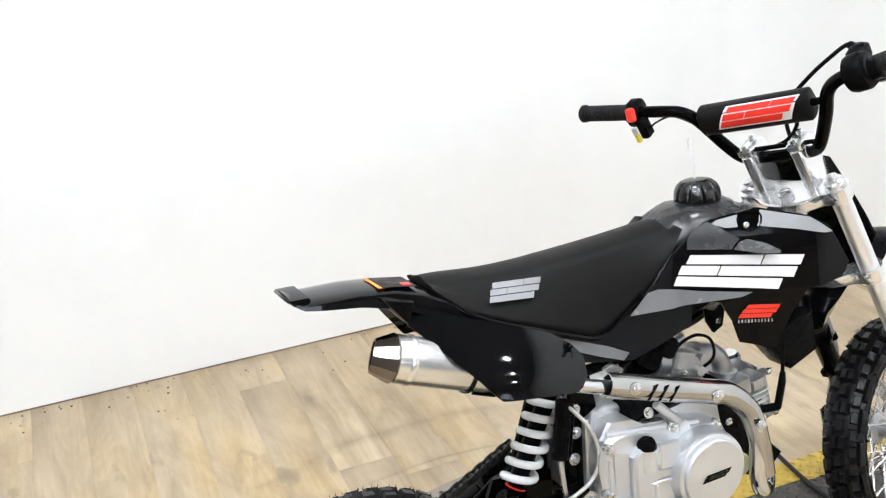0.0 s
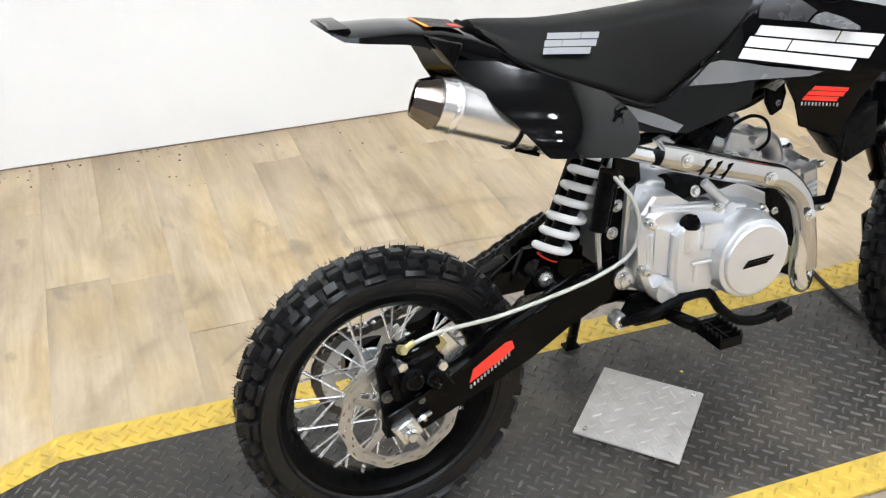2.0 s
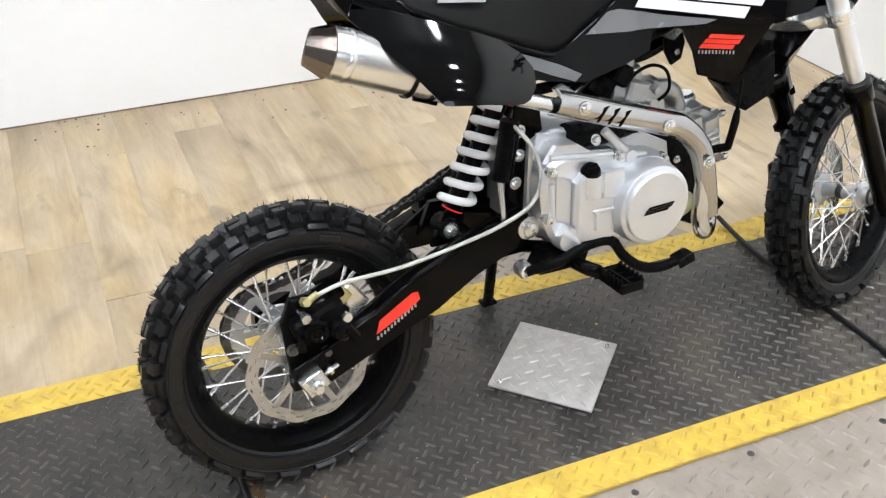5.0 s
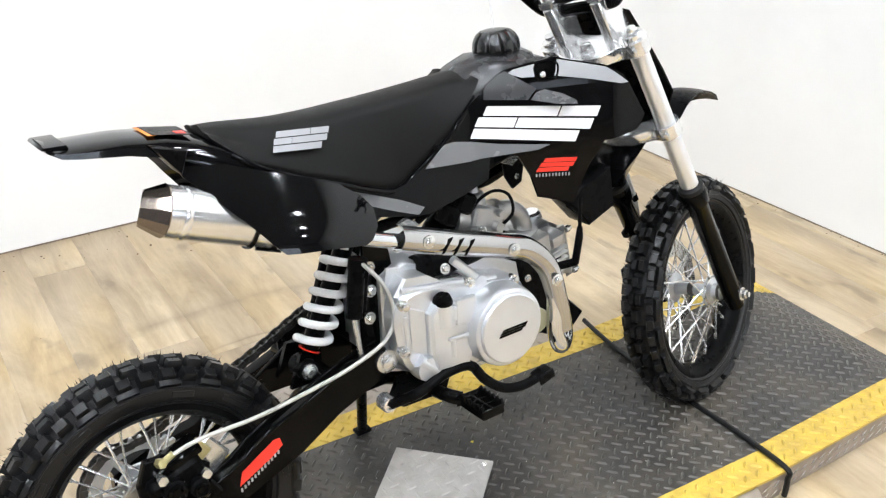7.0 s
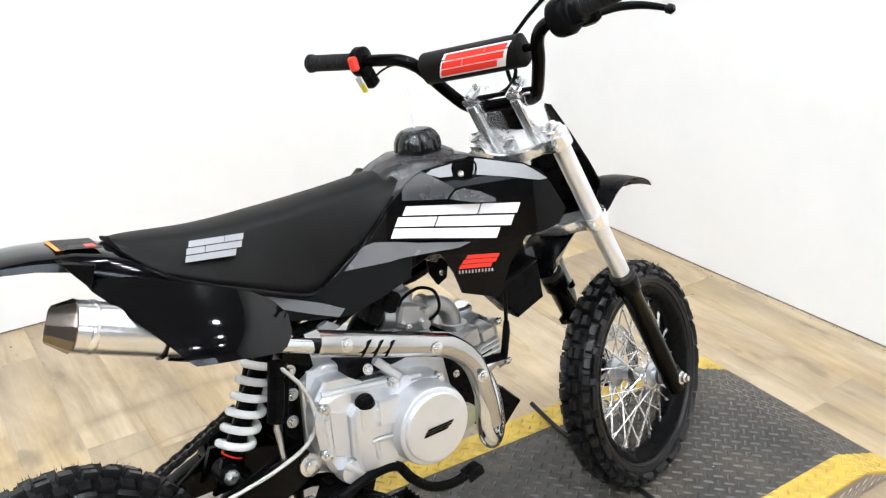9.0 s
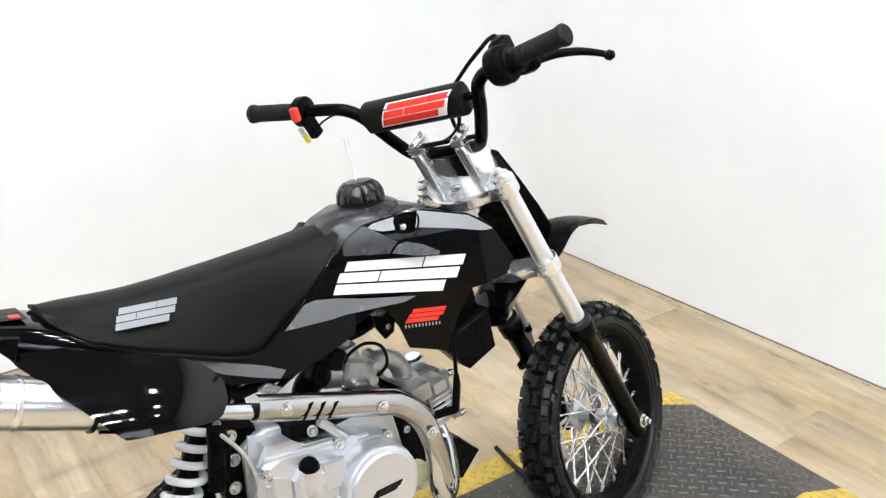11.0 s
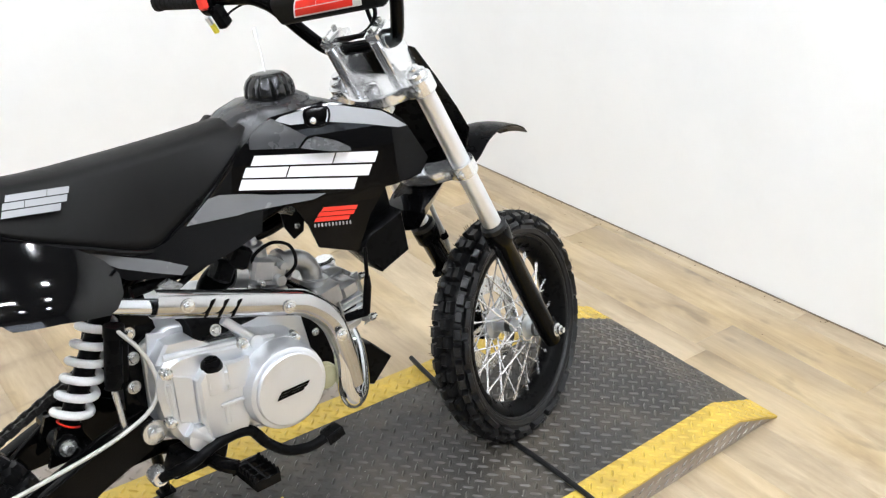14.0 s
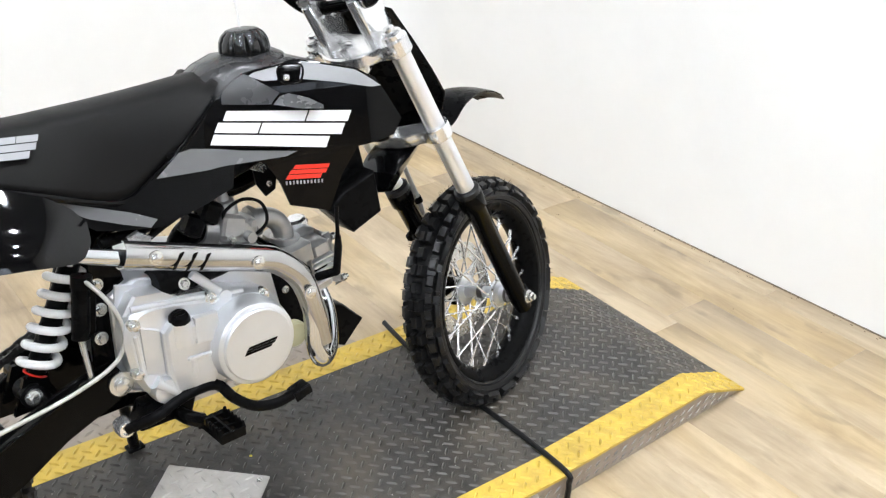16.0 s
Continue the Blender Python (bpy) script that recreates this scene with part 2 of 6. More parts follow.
ALU = material("cast_aluminium", (0.66, 0.672, 0.69), 0.38, metal=0.78, vary=0.05, scale=40, bump=0.04, bump_scale=900)
ALU_DARK = material("dull_cast_aluminium", (0.43, 0.428, 0.42), 0.36, metal=0.82, vary=0.2, scale=60, bump=0.35, bump_scale=700)
POLISHED = material("machined_aluminium", (0.88, 0.88, 0.88), 0.21, metal=0.9, vary=0.05, scale=40)
ZINC = material("zinc_plated_steel", (0.68, 0.68, 0.66), 0.25, metal=0.9, vary=0.1, scale=90)
SPOKE = material("zinc_plated_spoke", (0.86, 0.86, 0.86), 0.24, metal=0.75, vary=0.04, scale=60)
CAP = material("polished_black_cap", (0.006, 0.006, 0.006), 0.2, vary=0.2, scale=30, spec=0.6)
CLEAR_CAP = material("yellowed_plastic_cover", (0.40, 0.38, 0.24), 0.3, vary=0.1, scale=60)
BRASS = material("yellow_zinc", (0.45, 0.40, 0.20), 0.35, metal=0.7, vary=0.15, scale=80)
WHITE = material("white_paint", (0.80, 0.80, 0.80), 0.28, vary=0.03, scale=30)
DECAL = material("white_decal_film", (0.78, 0.78, 0.79), 0.3, vary=0.03, scale=40)
SILVER_INK = material("silver_print", (0.27, 0.27, 0.28), 0.42, vary=0.08, scale=70)
RED = material("red_decal_film", (0.78, 0.035, 0.02), 0.35, vary=0.08, scale=60)
ORANGE = material("orange_film", (0.85, 0.25, 0.03), 0.4, vary=0.1, scale=40)
CHAIN = material("oiled_chain_steel", (0.11, 0.105, 0.10), 0.34, metal=0.8, vary=0.3, scale=90)
HOSE = material("braided_hose", (0.46, 0.45, 0.42), 0.35, metal=0.25, vary=0.15, scale=300)
JOINT = material("brown_joint", (0.19, 0.15, 0.11), 0.9, vary=0.6, scale=14)
TUBE = material("translucent_tube", (0.78, 0.78, 0.78), 0.25, vary=0.05, scale=60)
YELLOW_PLASTIC = material("yellow_plastic", (0.75, 0.62, 0.05), 0.4)
GLASS = bpy.data.materials.new("window_glass")
GLASS.use_nodes = True
GLASS.node_tree.nodes["Principled BSDF"].inputs["Transmission Weight"].default_value = 1.0
GLASS.node_tree.nodes["Principled BSDF"].inputs["Roughness"].default_value = 0.0
SKY = glow("sky_light", (0.84, 0.94, 1.10), 7.0)
LIGHT = glow("lamp_diffuser", (0.935, 0.985, 1.05), LAMP_POWER)


# ---- building tools ----
def spline(pts, per=6):
    """Catmull-Rom through the points."""
    p = [Vector(q) for q in pts]
    if len(p) < 3 or per < 2:
        return p
    p = [2 * p[0] - p[1]] + p + [2 * p[-1] - p[-2]]
    out = []
    for i in range(1, len(p) - 2):
        a, b, c, d = p[i - 1:i + 3]
        for k in range(per):
            t = k / per
            out.append(0.5 * (2 * b + (c - a) * t + (2 * a - 5 * b + 4 * c - d) * t * t + (3 * b - a - 3 * c + d) * t ** 3))
    return out + [p[-2]]


class Form:
    """Vertices and faces that become one mesh."""

    def __init__(self):
        self.v, self.f = [], []

    def add(self, verts, faces):
        k = len(self.v)
        self.v += [Vector(q) for q in verts]
        self.f += [tuple(i + k for i in face) for face in faces]
        return self

    def rings(self, rings, closed=True, caps=True, loop=False):
        n = len(rings[0])
        verts = [q for r in rings for q in r]
        faces = []
        m = len(rings)
        for i in range(m if loop else m - 1):
            a, b = i * n, (i + 1) % m * n
            for j in range(n if closed else n - 1):
                k = (j + 1) % n
                faces.append((a + j, a + k, b + k, b + j))
        if caps and not loop:
            faces.append(tuple(reversed(range(n))))
            faces.append(tuple(range((m - 1) * n, m * n)))
        return self.add(verts, faces)

    def tube(self, pts, r, seg=12, per=6, caps=True, loop=False):
        """A round bar along the points; r: one radius or one for each given point."""
        line = spline(pts, per)
        if isinstance(r, (tuple, list)):
            rr = [v.x for v in spline([(q, 0, 0) for q in r], per)]
        else:
            rr = [r] * len(line)
        if loop:
            line = line[:-1] if (line[0] - line[-1]).length < 1e-6 else line
        rings, up = [], None
        m = len(line)
        for i, q in enumerate(line):
            if loop:
                d = (line[(i + 1) % m] - line[i - 1]).normalized()
            else:
                d = (line[min(i + 1, m - 1)] - line[max(i - 1, 0)]).normalized()
            if up is None:
                up = d.orthogonal().normalized()
            up = (up - d * up.dot(d)).normalized()
            side = d.cross(up)
            rings.append([q + rr[min(i, len(rr) - 1)] * (up * math.cos(a) + side * math.sin(a)) for a in (2 * math.pi * k / seg for k in range(seg))])
        return self.rings(rings, caps=caps, loop=loop)

    def lathe(self, profile, centre, axis, seg=32, closed_profile=False, caps=True):
        """profile: (radius, along) pairs turned about the axis."""
        d = Vector(axis).normalized()
        u = d.orthogonal().normalized()
        w = d.cross(u)
        c = Vector(centre)
        rings = [[c + d * a + r * (u * math.cos(t) + w * math.sin(t)) for t in (2 * math.pi * k / seg for k in range(seg))] for r, a in profile]
        return self.rings(rings, caps=caps and not closed_profile, loop=closed_profile)

    def box(self, centre, size, turn=None, chamfer=0.0):
        """A block with chamfered edges."""
        hx, hy, hz = (s / 2 for s in size)
        c = min(chamfer, 0.49 * min(size))
        t = turn or Matrix.Identity(3)
        o = Vector(centre)
        rings = []
        for z, k in ((-hz, c), (-hz + c, 0), (hz - c, 0), (hz, c)) if c else ((-hz, 0), (hz, 0)):
            x, y = hx - k, hy - k
            e = c if c else 0
            if c:
                loop = [(-x + e, -y), (x - e, -y), (x, -y + e), (x, y - e), (x - e, y), (-x + e, y), (-x, y - e), (-x, -y + e)]
            else:
                loop = [(-x, -y), (x, -y), (x, y), (-x, y)]
            rings.append([o + t @ Vector((a, b, z)) for a, b in loop])
        return self.rings(rings)

    def prism(self, outline, place, depth, chamfer=0.0):
        """An outline in the plane, made thick. place(a, b, d) gives the point at depth d."""
        n = len(outline)
        cx = sum(p[0] for p in outline) / n
        cy = sum(p[1] for p in outline) / n

        def inset(k):
            res = []
            for a, b in outline:
                dx, dy = cx - a, cy - b
                ln = math.hypot(dx, dy) or 1
                res.append((a + dx / ln * k, b + dy / ln * k))
            return res

        levels = [(0, chamfer), (chamfer, 0), (depth - chamfer, 0), (depth, chamfer)] if chamfer else [(0, 0), (depth, 0)]
        return self.rings([[place(a, b, d) for a, b in inset(k)] for d, k in levels])

    def move(self, m):
        self.v = [m @ q for q in self.v]
        return self


def mesh_of(form, name, mat, sharp=40):
    me = bpy.data.meshes.new(name)
    me.from_pydata(form.v, [], form.f)
    bm = bmesh.new()
    bm.from_mesh(me)
    bmesh.ops.recalc_face_normals(bm, faces=bm.faces)
    bm.to_mesh(me)
    bm.free()
    me.polygons.foreach_set("use_smooth", [True] * len(me.polygons))
    me.set_sharp_from_angle(angle=radians(sharp))
    me.materials.append(mat)
    me.update()
    return me


def part(name, form, mat, parent=None, label="", bevel=0.0, sharp=40, at=None):
    """One mesh object under a thing or a part."""
    ob = new(name, mesh_of(form, name, mat, sharp) if isinstance(form, Form) else form)
    if parent is not None:
        ob.parent = parent
    if at is not None:
        ob.matrix_basis = at
    if bevel:
        mod = ob.modifiers.new("bevel", "BEVEL")
        mod.width, mod.segments, mod.limit_method, mod.angle_limit = bevel, 2, "ANGLE", radians(35)
        mod.harden_normals = False
    if label:
        ob["label"] = label
    return ob


def thing(name, label, category, m=None, group="", kind=""):
    ob = new(name)
    ob.empty_display_size = 0.1
    if m is not None:
        ob.matrix_basis = m
    return tagged(ob, label, category, group, kind)


def sheet(outline, surface, thick=0.003, step=0.012, lift=0.0):
    """A panel cut to an outline (x, z) and laid on the surface y = surface(x, z), towards -y by lift."""
    from mathutils.geometry import delaunay_2d_cdt
    pts = []
    n = len(outline)
    for i in range(n):
        a, b = Vector(outline[i]), Vector(outline[(i + 1) % n])
        k = max(1, int((b - a).length / step))
        pts += [a + (b - a) * j / k for j in range(k)]
    m = len(pts)
    edges = [(i, (i + 1) % m) for i in range(m)]
    x0, x1 = min(p.x for p in pts), max(p.x for p in pts)
    z0, z1 = min(p.y for p in pts), max(p.y for p in pts)
    grid = []
    for i in range(1, int((x1 - x0) / step) + 1):
        for j in range(1, int((z1 - z0) / step) + 1):
            q = Vector((x0 + i * step, z0 + j * step))
            inside, near = False, False
            for a, b in zip(pts, pts[1:] + pts[:1]):
                if (a.y > q.y) != (b.y > q.y) and q.x < a.x + (q.y - a.y) / (b.y - a.y) * (b.x - a.x):
                    inside = not inside
                if (a - q).length < 0.5 * step:
                    near = True
            if inside and not near:
                grid.append(q)
    v2, e2, f2, *_ = delaunay_2d_cdt(pts + grid, edges, [], 1, 1e-7)
    k = len(v2)
    front = [Vector((q.x, surface(q.x, q.y) - lift - thick, q.y)) for q in v2]
    back = [Vector((q.x, surface(q.x, q.y) - lift, q.y)) for q in v2]
    count = {}
    for face in f2:
        for a, b in zip(face, face[1:] + face[:1]):
            count[(a, b)] = 1
    rim = [(a, b) for a, b in count if (b, a) not in count]
    faces = [tuple(face) for face in f2] + [tuple(k + i for i in reversed(face)) for face in f2]
    faces += [(b, a, a + k, b + k) for a, b in rim]
    return Form().add(front + back, faces)


def smooth_outline(pts, per=4):
    """A closed outline drawn through the points as a curve."""
    p = [Vector((*q, 0)) for q in pts]
    n = len(p)
    out = []
    for i in range(n):
        a, b, c, d = p[i - 1], p[i], p[(i + 1) % n], p[(i + 2) % n]
        for k in range(per):
            t = k / per
            q = 0.5 * (2 * b + (c - a) * t + (2 * a - 5 * b + 4 * c - d) * t * t + (3 * b - a - 3 * c + d) * t ** 3)
            out.append((q.x, q.y))
    return out


def flipped(form):
    """The same form on the other side of the plane y = 0."""
    g = Form()
    g.v = [Vector((q.x, -q.y, q.z)) for q in form.v]
    g.f = [tuple(reversed(face)) for face in form.f]
    return g


# plain bars of a maker's mark: from, to along its length; from, to up its height
MARK = [(0.03, 0.655, 0.71, 1.0), (0.668, 1.0, 0.71, 1.0), (0.0, 0.325, 0.36, 0.655), (0.338, 0.985, 0.36, 0.655), (0.0, 0.90, 0.0, 0.305)]


def emblem(corners, surface, mat, parent, label="", thick=0.0008, lift=0.0):
    """A maker's mark as plain slanted bars between four corners (x, z): lower left, upper left, upper right, lower right."""
    ll, ul, ur, lr = (Vector(c) for c in corners)

    def at(s, t):
        q = (ll * (1 - s) + lr * s) * (1 - t) + (ul * (1 - s) + ur * s) * t
        return q.x, q.y

    for s0, s1, t0, t1 in MARK:
        part("emblem_bar", sheet([at(s0, t0), at(s1, t0), at(s1, t1), at(s0, t1)], surface, thick, 0.03, lift), mat, parent, label)


def bolt_form(centre, axis, r=0.006, h=0.004):
    d = Vector(axis).normalized()
    f = Form().lathe([(r * 1.5, 0), (r * 1.5, h * 0.35), (r, h * 0.36)], centre, d, 14)
    return f.lathe([(r, h * 0.3), (r, h), (r * 0.75, h * 1.25)], centre, d, 6)


# ---- the room ----
ROOM = Matrix.Translation((0, 0, FLOOR)) @ Matrix.Rotation(radians(-3.6), 4, "Z")
X0, X1, Y0, Y1 = -2.9, 1.955, -4.6, 1.472


def room_wall(name, a, b, label, mat):
    a, b = Vector(a), Vector(b)
    d = (b - a).normalized()
    n = Vector((d.y, -d.x))
    f = Form()
    low = [(a.x, a.y), (b.x, b.y), (b.x + n.x * 0.12, b.y + n.y * 0.12), (a.x + n.x * 0.12, a.y + n.y * 0.12)]
    f.rings([[(x, y, z) for x, y in low] for z in (-0.004, CEILING - FLOOR)])
    ob = part(name, f, mat, at=ROOM)
    return tagged(ob, label, "wall", kind="structure")


COVE = 0.16
EDGE = lambda y: 1.955 - 0.0435 * y
XC = EDGE(Y1 - COVE)
room_wall("wall_north", (XC - COVE, Y1), (X0, Y1), "smooth white painted wall behind the dirt bike", WALL)
room_wall("wall_east", (EDGE(Y0), Y0), (XC, Y1 - COVE), "smooth white painted wall beyond the ramp end", WALL)
bend = []
for k in range(13):
    a = radians(90 * k / 12)
    c, e = (XC - COVE, Y1 - COVE), (math.cos(a), math.sin(a))
    bend.append([(c[0] + e[0] * r, c[1] + e[1] * r, z) for r, z in ((COVE, -0.004), (COVE, CEILING - FLOOR), (COVE + 0.12, CEILING - FLOOR), (COVE + 0.12, -0.004))])
tagged(part("wall_corner", Form().rings(bend), WALL, at=ROOM), "rounded white corner between the two walls", "wall", kind="structure")
WIN = (-1.7, 0.7, 1.45, 2.35)
far = Form()
for x0, x1, z0, z1 in ((X0 - 0.12, WIN[0], -0.004, CEILING - FLOOR), (WIN[1], EDGE(Y0) + 0.12, -0.004, CEILING - FLOOR), (WIN[0], WIN[1], -0.004, WIN[2]), (WIN[0], WIN[1], WIN[3], CEILING - FLOOR)):
    far.box(((x0 + x1) / 2, Y0 - 0.06, (z0 + z1) / 2), (x1 - x0, 0.12, z1 - z0))
tagged(part("wall_south", far, BACK_WALL, at=ROOM), "plain grey wall with a high window", "wall", kind="structure")
window = thing("window_1", "wide high window with white frame in the grey wall", "window", ROOM @ Matrix.Translation(((WIN[0] + WIN[1]) / 2, Y0 - 0.06, (WIN[2] + WIN[3]) / 2)), kind="structure")
ww, wh = WIN[1] - WIN[0], WIN[3] - WIN[2]
bars = Form()
for z in (-wh / 2 + 0.02, wh / 2 - 0.02):
    bars.box((0, 0, z), (ww, 0.06, 0.04), None, 0.004)
for k in range(4):
    bars.box((-ww / 2 + 0.02 + k * (ww - 0.04) / 3, 0, 0), (0.04, 0.06, wh - 0.08), None, 0.004)
part("window_frame", bars, WHITE, window)
for k in range(3):
    pane = part("pane", Form().box((-ww / 2 + 0.02 + (k + 0.5) * (ww - 0.04) / 3, 0, 0), ((ww - 0.04) / 3 - 0.04, 0.006, wh - 0.08)), GLASS, window)
    pane.visible_shadow = False
tagged(part("backdrop", Form().box(((WIN[0] + WIN[1]) / 2, Y0 - 0.9, 2.2), (5.0, 0.02, 3.2)), SKY, at=ROOM), "pale overcast sky outside the window", "sky", kind="structure")
room_wall("wall_west", (X0, Y1), (X0, Y0), "plain grey wall closing the room", BACK_WALL)
ob = part("ceiling", Form().box(((X0 + X1) / 2 + 0.1, (Y0 + Y1) / 2, CEILING - FLOOR + 0.06), (X1 - X0 + 0.6, Y1 - Y0 + 0.3, 0.12)), CEIL, at=ROOM)
tagged(ob, "flat dark grey painted ceiling with round lamps", "ceiling", kind="structure")

# thin line where the floor runs under the wall
joint = Form().rings([[(EDGE(y) - 0.003, y, z) for z in (0.0003, 0.003)] + [(EDGE(y) + 0.001, y, z) for z in (0.003, 0.0003)] for y in (Y0 + 0.02, Y1 - COVE)])
joint.box(((X0 + XC - COVE) / 2, Y1 - 0.001, 0.0018), (XC - COVE - X0 - 0.02, 0.004, 0.003))
tagged(part("trim", joint, JOINT, at=ROOM), "thin brown joint between floor and wall", "trim", kind="structure")


def ceiling_lamp():
    t = thing("ceiling_light", "round recessed white ceiling lamp, switched on", "lamp", group="ceiling lamps")
    part("ring", Form().lathe([(0.095, 0), (0.095, -0.012), (0.08, -0.014), (0.076, -0.004), (0.076, 0)], (0, 0, 0), (0, 0, 1), 28, closed_profile=True), WHITE, t)
    part("diffuser", Form().lathe([(0.075, -0.004), (0.075, -0.008)], (0, 0, 0), (0, 0, 1), 24), LIGHT, t)
    return t


lamp_spots = [(x, y) for x in (-1.7, -0.75, 0.2, 1.15) for y in (-2.7, -1.75, -0.8, 0.2)]
first_lamp = ceiling_lamp()
for i, (x, y) in enumerate(lamp_spots):
    m = ROOM @ Matrix.Translation((x, y, CEILING - FLOOR))
    if i:
        copy_thing(first_lamp, m)
    else:
        first_lamp.matrix_basis = m

# ---- the ramp and the turntable ----
RUN = Matrix.Translation((0.465, -0.006, 0)) @ Matrix.Rotation(radians(-4.0), 4, "Z")
HALF, STRIPE, FLAT, END, SEAM = 0.276, 0.064, 0.922, 1.065, 0.556
FLAT_F, END_F = 0.946, 1.083
ramp = thing("display_ramp", "dark grey diamond-plate ramp with worn yellow edges", "ramp", RUN)


def deck_height(u):
    flat, end = (FLAT_F, END_F) if u > 0 else (FLAT, END)
    u = abs(u)
    return -0.002 if u <= flat else -0.002 + (FLOOR + 0.006) * (u - flat) / (end - flat)


def skewed(form, u0):
    """The front section sits a little askew on the floor."""
    if u0 > 0:
        form.v = [Vector((q.x, q.y + 0.045 * (q.x - SEAM), q.z)) for q in form.v]
    return form


def deck_strip(u0, u1, v0, v1, thick=0.006, top=0.0):
    cuts = [u0] + [c for c in (-FLAT, FLAT_F) if u0 < c < u1] + [u1]
    f = Form()
    rings = []
    for u in cuts:
        z = deck_height(u) + top
        rings.append([(u, v0, z), (u, v1, z), (u, v1, z - thick), (u, v0, z - thick)])
    return f.rings(rings)


def tread(u0, u1, v0, v1, pitch=0.028, length=0.0225, width=0.0062, rise=0.0029, height=deck_height, turn=45, keep=None):
    """Raised lozenges: two square sets at right angles, each set in the middle of the other."""
    f = Form()
    nu, nv = int((u1 - u0) / pitch), int((v1 - v0) / pitch)
    for i in range(2 * nu + 2):
        for j in range(2 * nv + 2):
            if (i + j) % 2:
                continue
            u, v = u0 + (0.5 * i + 0.25) * pitch, v0 + (0.5 * j + 0.25) * pitch
            if u > u1 - 0.004 or v > v1 - 0.004 or (keep and not keep(u, v)):
                continue
            a = radians(turn if i % 2 else turn - 90)
            ca, sa = math.cos(a), math.sin(a)
            pts = []
            for s, w, h in ((-0.5, 0, 0), (-0.25, -0.5, 0), (0.25, -0.5, 0), (0.5, 0, 0), (0.25, 0.5, 0), (-0.25, 0.5, 0), (-0.28, 0, 1), (0.28, 0, 1)):
                p, q = s * length, w * width
                x, y = u + p * ca - q * sa, v + p * sa + q * ca
                pts.append((x, min(max(y, v0), v1), height(x) - 0.0004 + (rise + 0.0004) * h))
            f.add(pts, [(0, 1, 6), (1, 2, 7, 6), (2, 3, 7), (3, 4, 7), (4, 5, 6, 7), (5, 0, 6)])
    return f


for a, b, half, inner in ((-END, -SEAM - 0.003, HALF, HALF - STRIPE), (-SEAM + 0.003, SEAM - 0.003, HALF, HALF - STRIPE), (SEAM + 0.003, END_F, 0.271, 0.2015)):
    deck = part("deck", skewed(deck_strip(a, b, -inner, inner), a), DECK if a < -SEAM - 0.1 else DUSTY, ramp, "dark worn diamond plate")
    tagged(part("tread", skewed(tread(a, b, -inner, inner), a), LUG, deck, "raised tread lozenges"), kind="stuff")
    for v0, v1 in ((-half, -inner), (inner, half)):
        stripe = part("yellow_stripe", skewed(deck_strip(a, b, v0, v1, top=0.0006), a), YELLOW, ramp, "yellow painted edge, scuffed")
        tagged(part("tread", skewed(tread(a, b, v0, v1, height=lambda u: deck_height(u) + 0.0006), a), YELLOW, stripe), kind="stuff")
    for side in (-1, 1):
        f = Form()
        cuts = [a] + [c for c in (-FLAT, FLAT_F) if a < c < b] + [b]
        rings = []
        for u in cuts:
            z = deck_height(u) - 0.004
            y = side * (half - 0.004)
            rings.append([(u, y, z), (u, y - side * 0.004, z), (u, y - side * 0.004, FLOOR + 0.001), (u, y, FLOOR + 0.001)])
        f.rings(rings)
        panel = part("side_plate", skewed(f, a), BARE, ramp, "bare aluminium diamond-plate side")
        g = Form()
        for i in range(int((b - a) / 0.024)):
            for j in range(3):
                u, z = a + (i + 0.5) * 0.024, FLOOR + 0.012 + j * 0.018
                if z > deck_height(u) - 0.012:
                    continue
                p = 0.0095
                y = side * (half - 0.004)
                o = side * 0.0016
                g.add([(u - abs(p), y, z - p * 0.7), (u + 0.0016, y, z - 0.0022), (u + abs(p), y, z + p * 0.7), (u - 0.0016, y, z + 0.0022), (u, y + o, z)], [(0, 1, 4), (1, 2, 4), (2, 3, 4), (3, 0, 4)])
        tagged(part("tread", skewed(g, a), ZINC, panel), kind="stuff")

# black rubber cords pressed into the two seams, hanging over the edges
part("rubber_cord", Form().tube([(SEAM, -HALF - 0.004, FLOOR + 0.004), (SEAM, -HALF - 0.005, -0.02), (SEAM - 0.002, -HALF + 0.004, 0.004), (SEAM - 0.002, -0.15, 0.004), (SEAM - 0.008, -0.06, 0.004), (SEAM - 0.012, 0.06, 0.005), (SEAM - 0.012, 0.18, 0.006), (SEAM - 0.010, 0.245, 0.010), (SEAM - 0.008, 0.285, 0.014)], 0.0052, 8, 5), RUBBER, ramp, "black rubber cord in the seam")
part("rubber_cord", Form().tube([(-SEAM, -HALF - 0.004, FLOOR + 0.004), (-SEAM, -HALF - 0.005, -0.02), (-SEAM, -HALF + 0.004, 0.004), (-SEAM + 0.004, -0.14, 0.004), (-SEAM, 0.0, 0.004), (-SEAM + 0.004, 0.2, 0.004), (-SEAM, HALF - 0.01, 0.004)], 0.0055, 8, 5), RUBBER, ramp, "black rubber cord in the seam")

table = thing("turntable", "round bare aluminium turntable under the ramp", "turntable", RUN)
RAD = 0.560
disc = part("disc", Form().lathe([(RAD - 0.06, FLOOR + 0.001), (RAD - 0.004, FLOOR + 0.001), (RAD - 0.004, -0.015), (RAD, -0.013), (RAD, -0.0095), (0.0, -0.0095)], (0, 0, 0), (0, 0, 1), 96, caps=False), BARE, table, "light diamond plate")
keep = lambda u, v: abs(v) > HALF + 0.006 and math.hypot(u, v) < RAD - 0.02
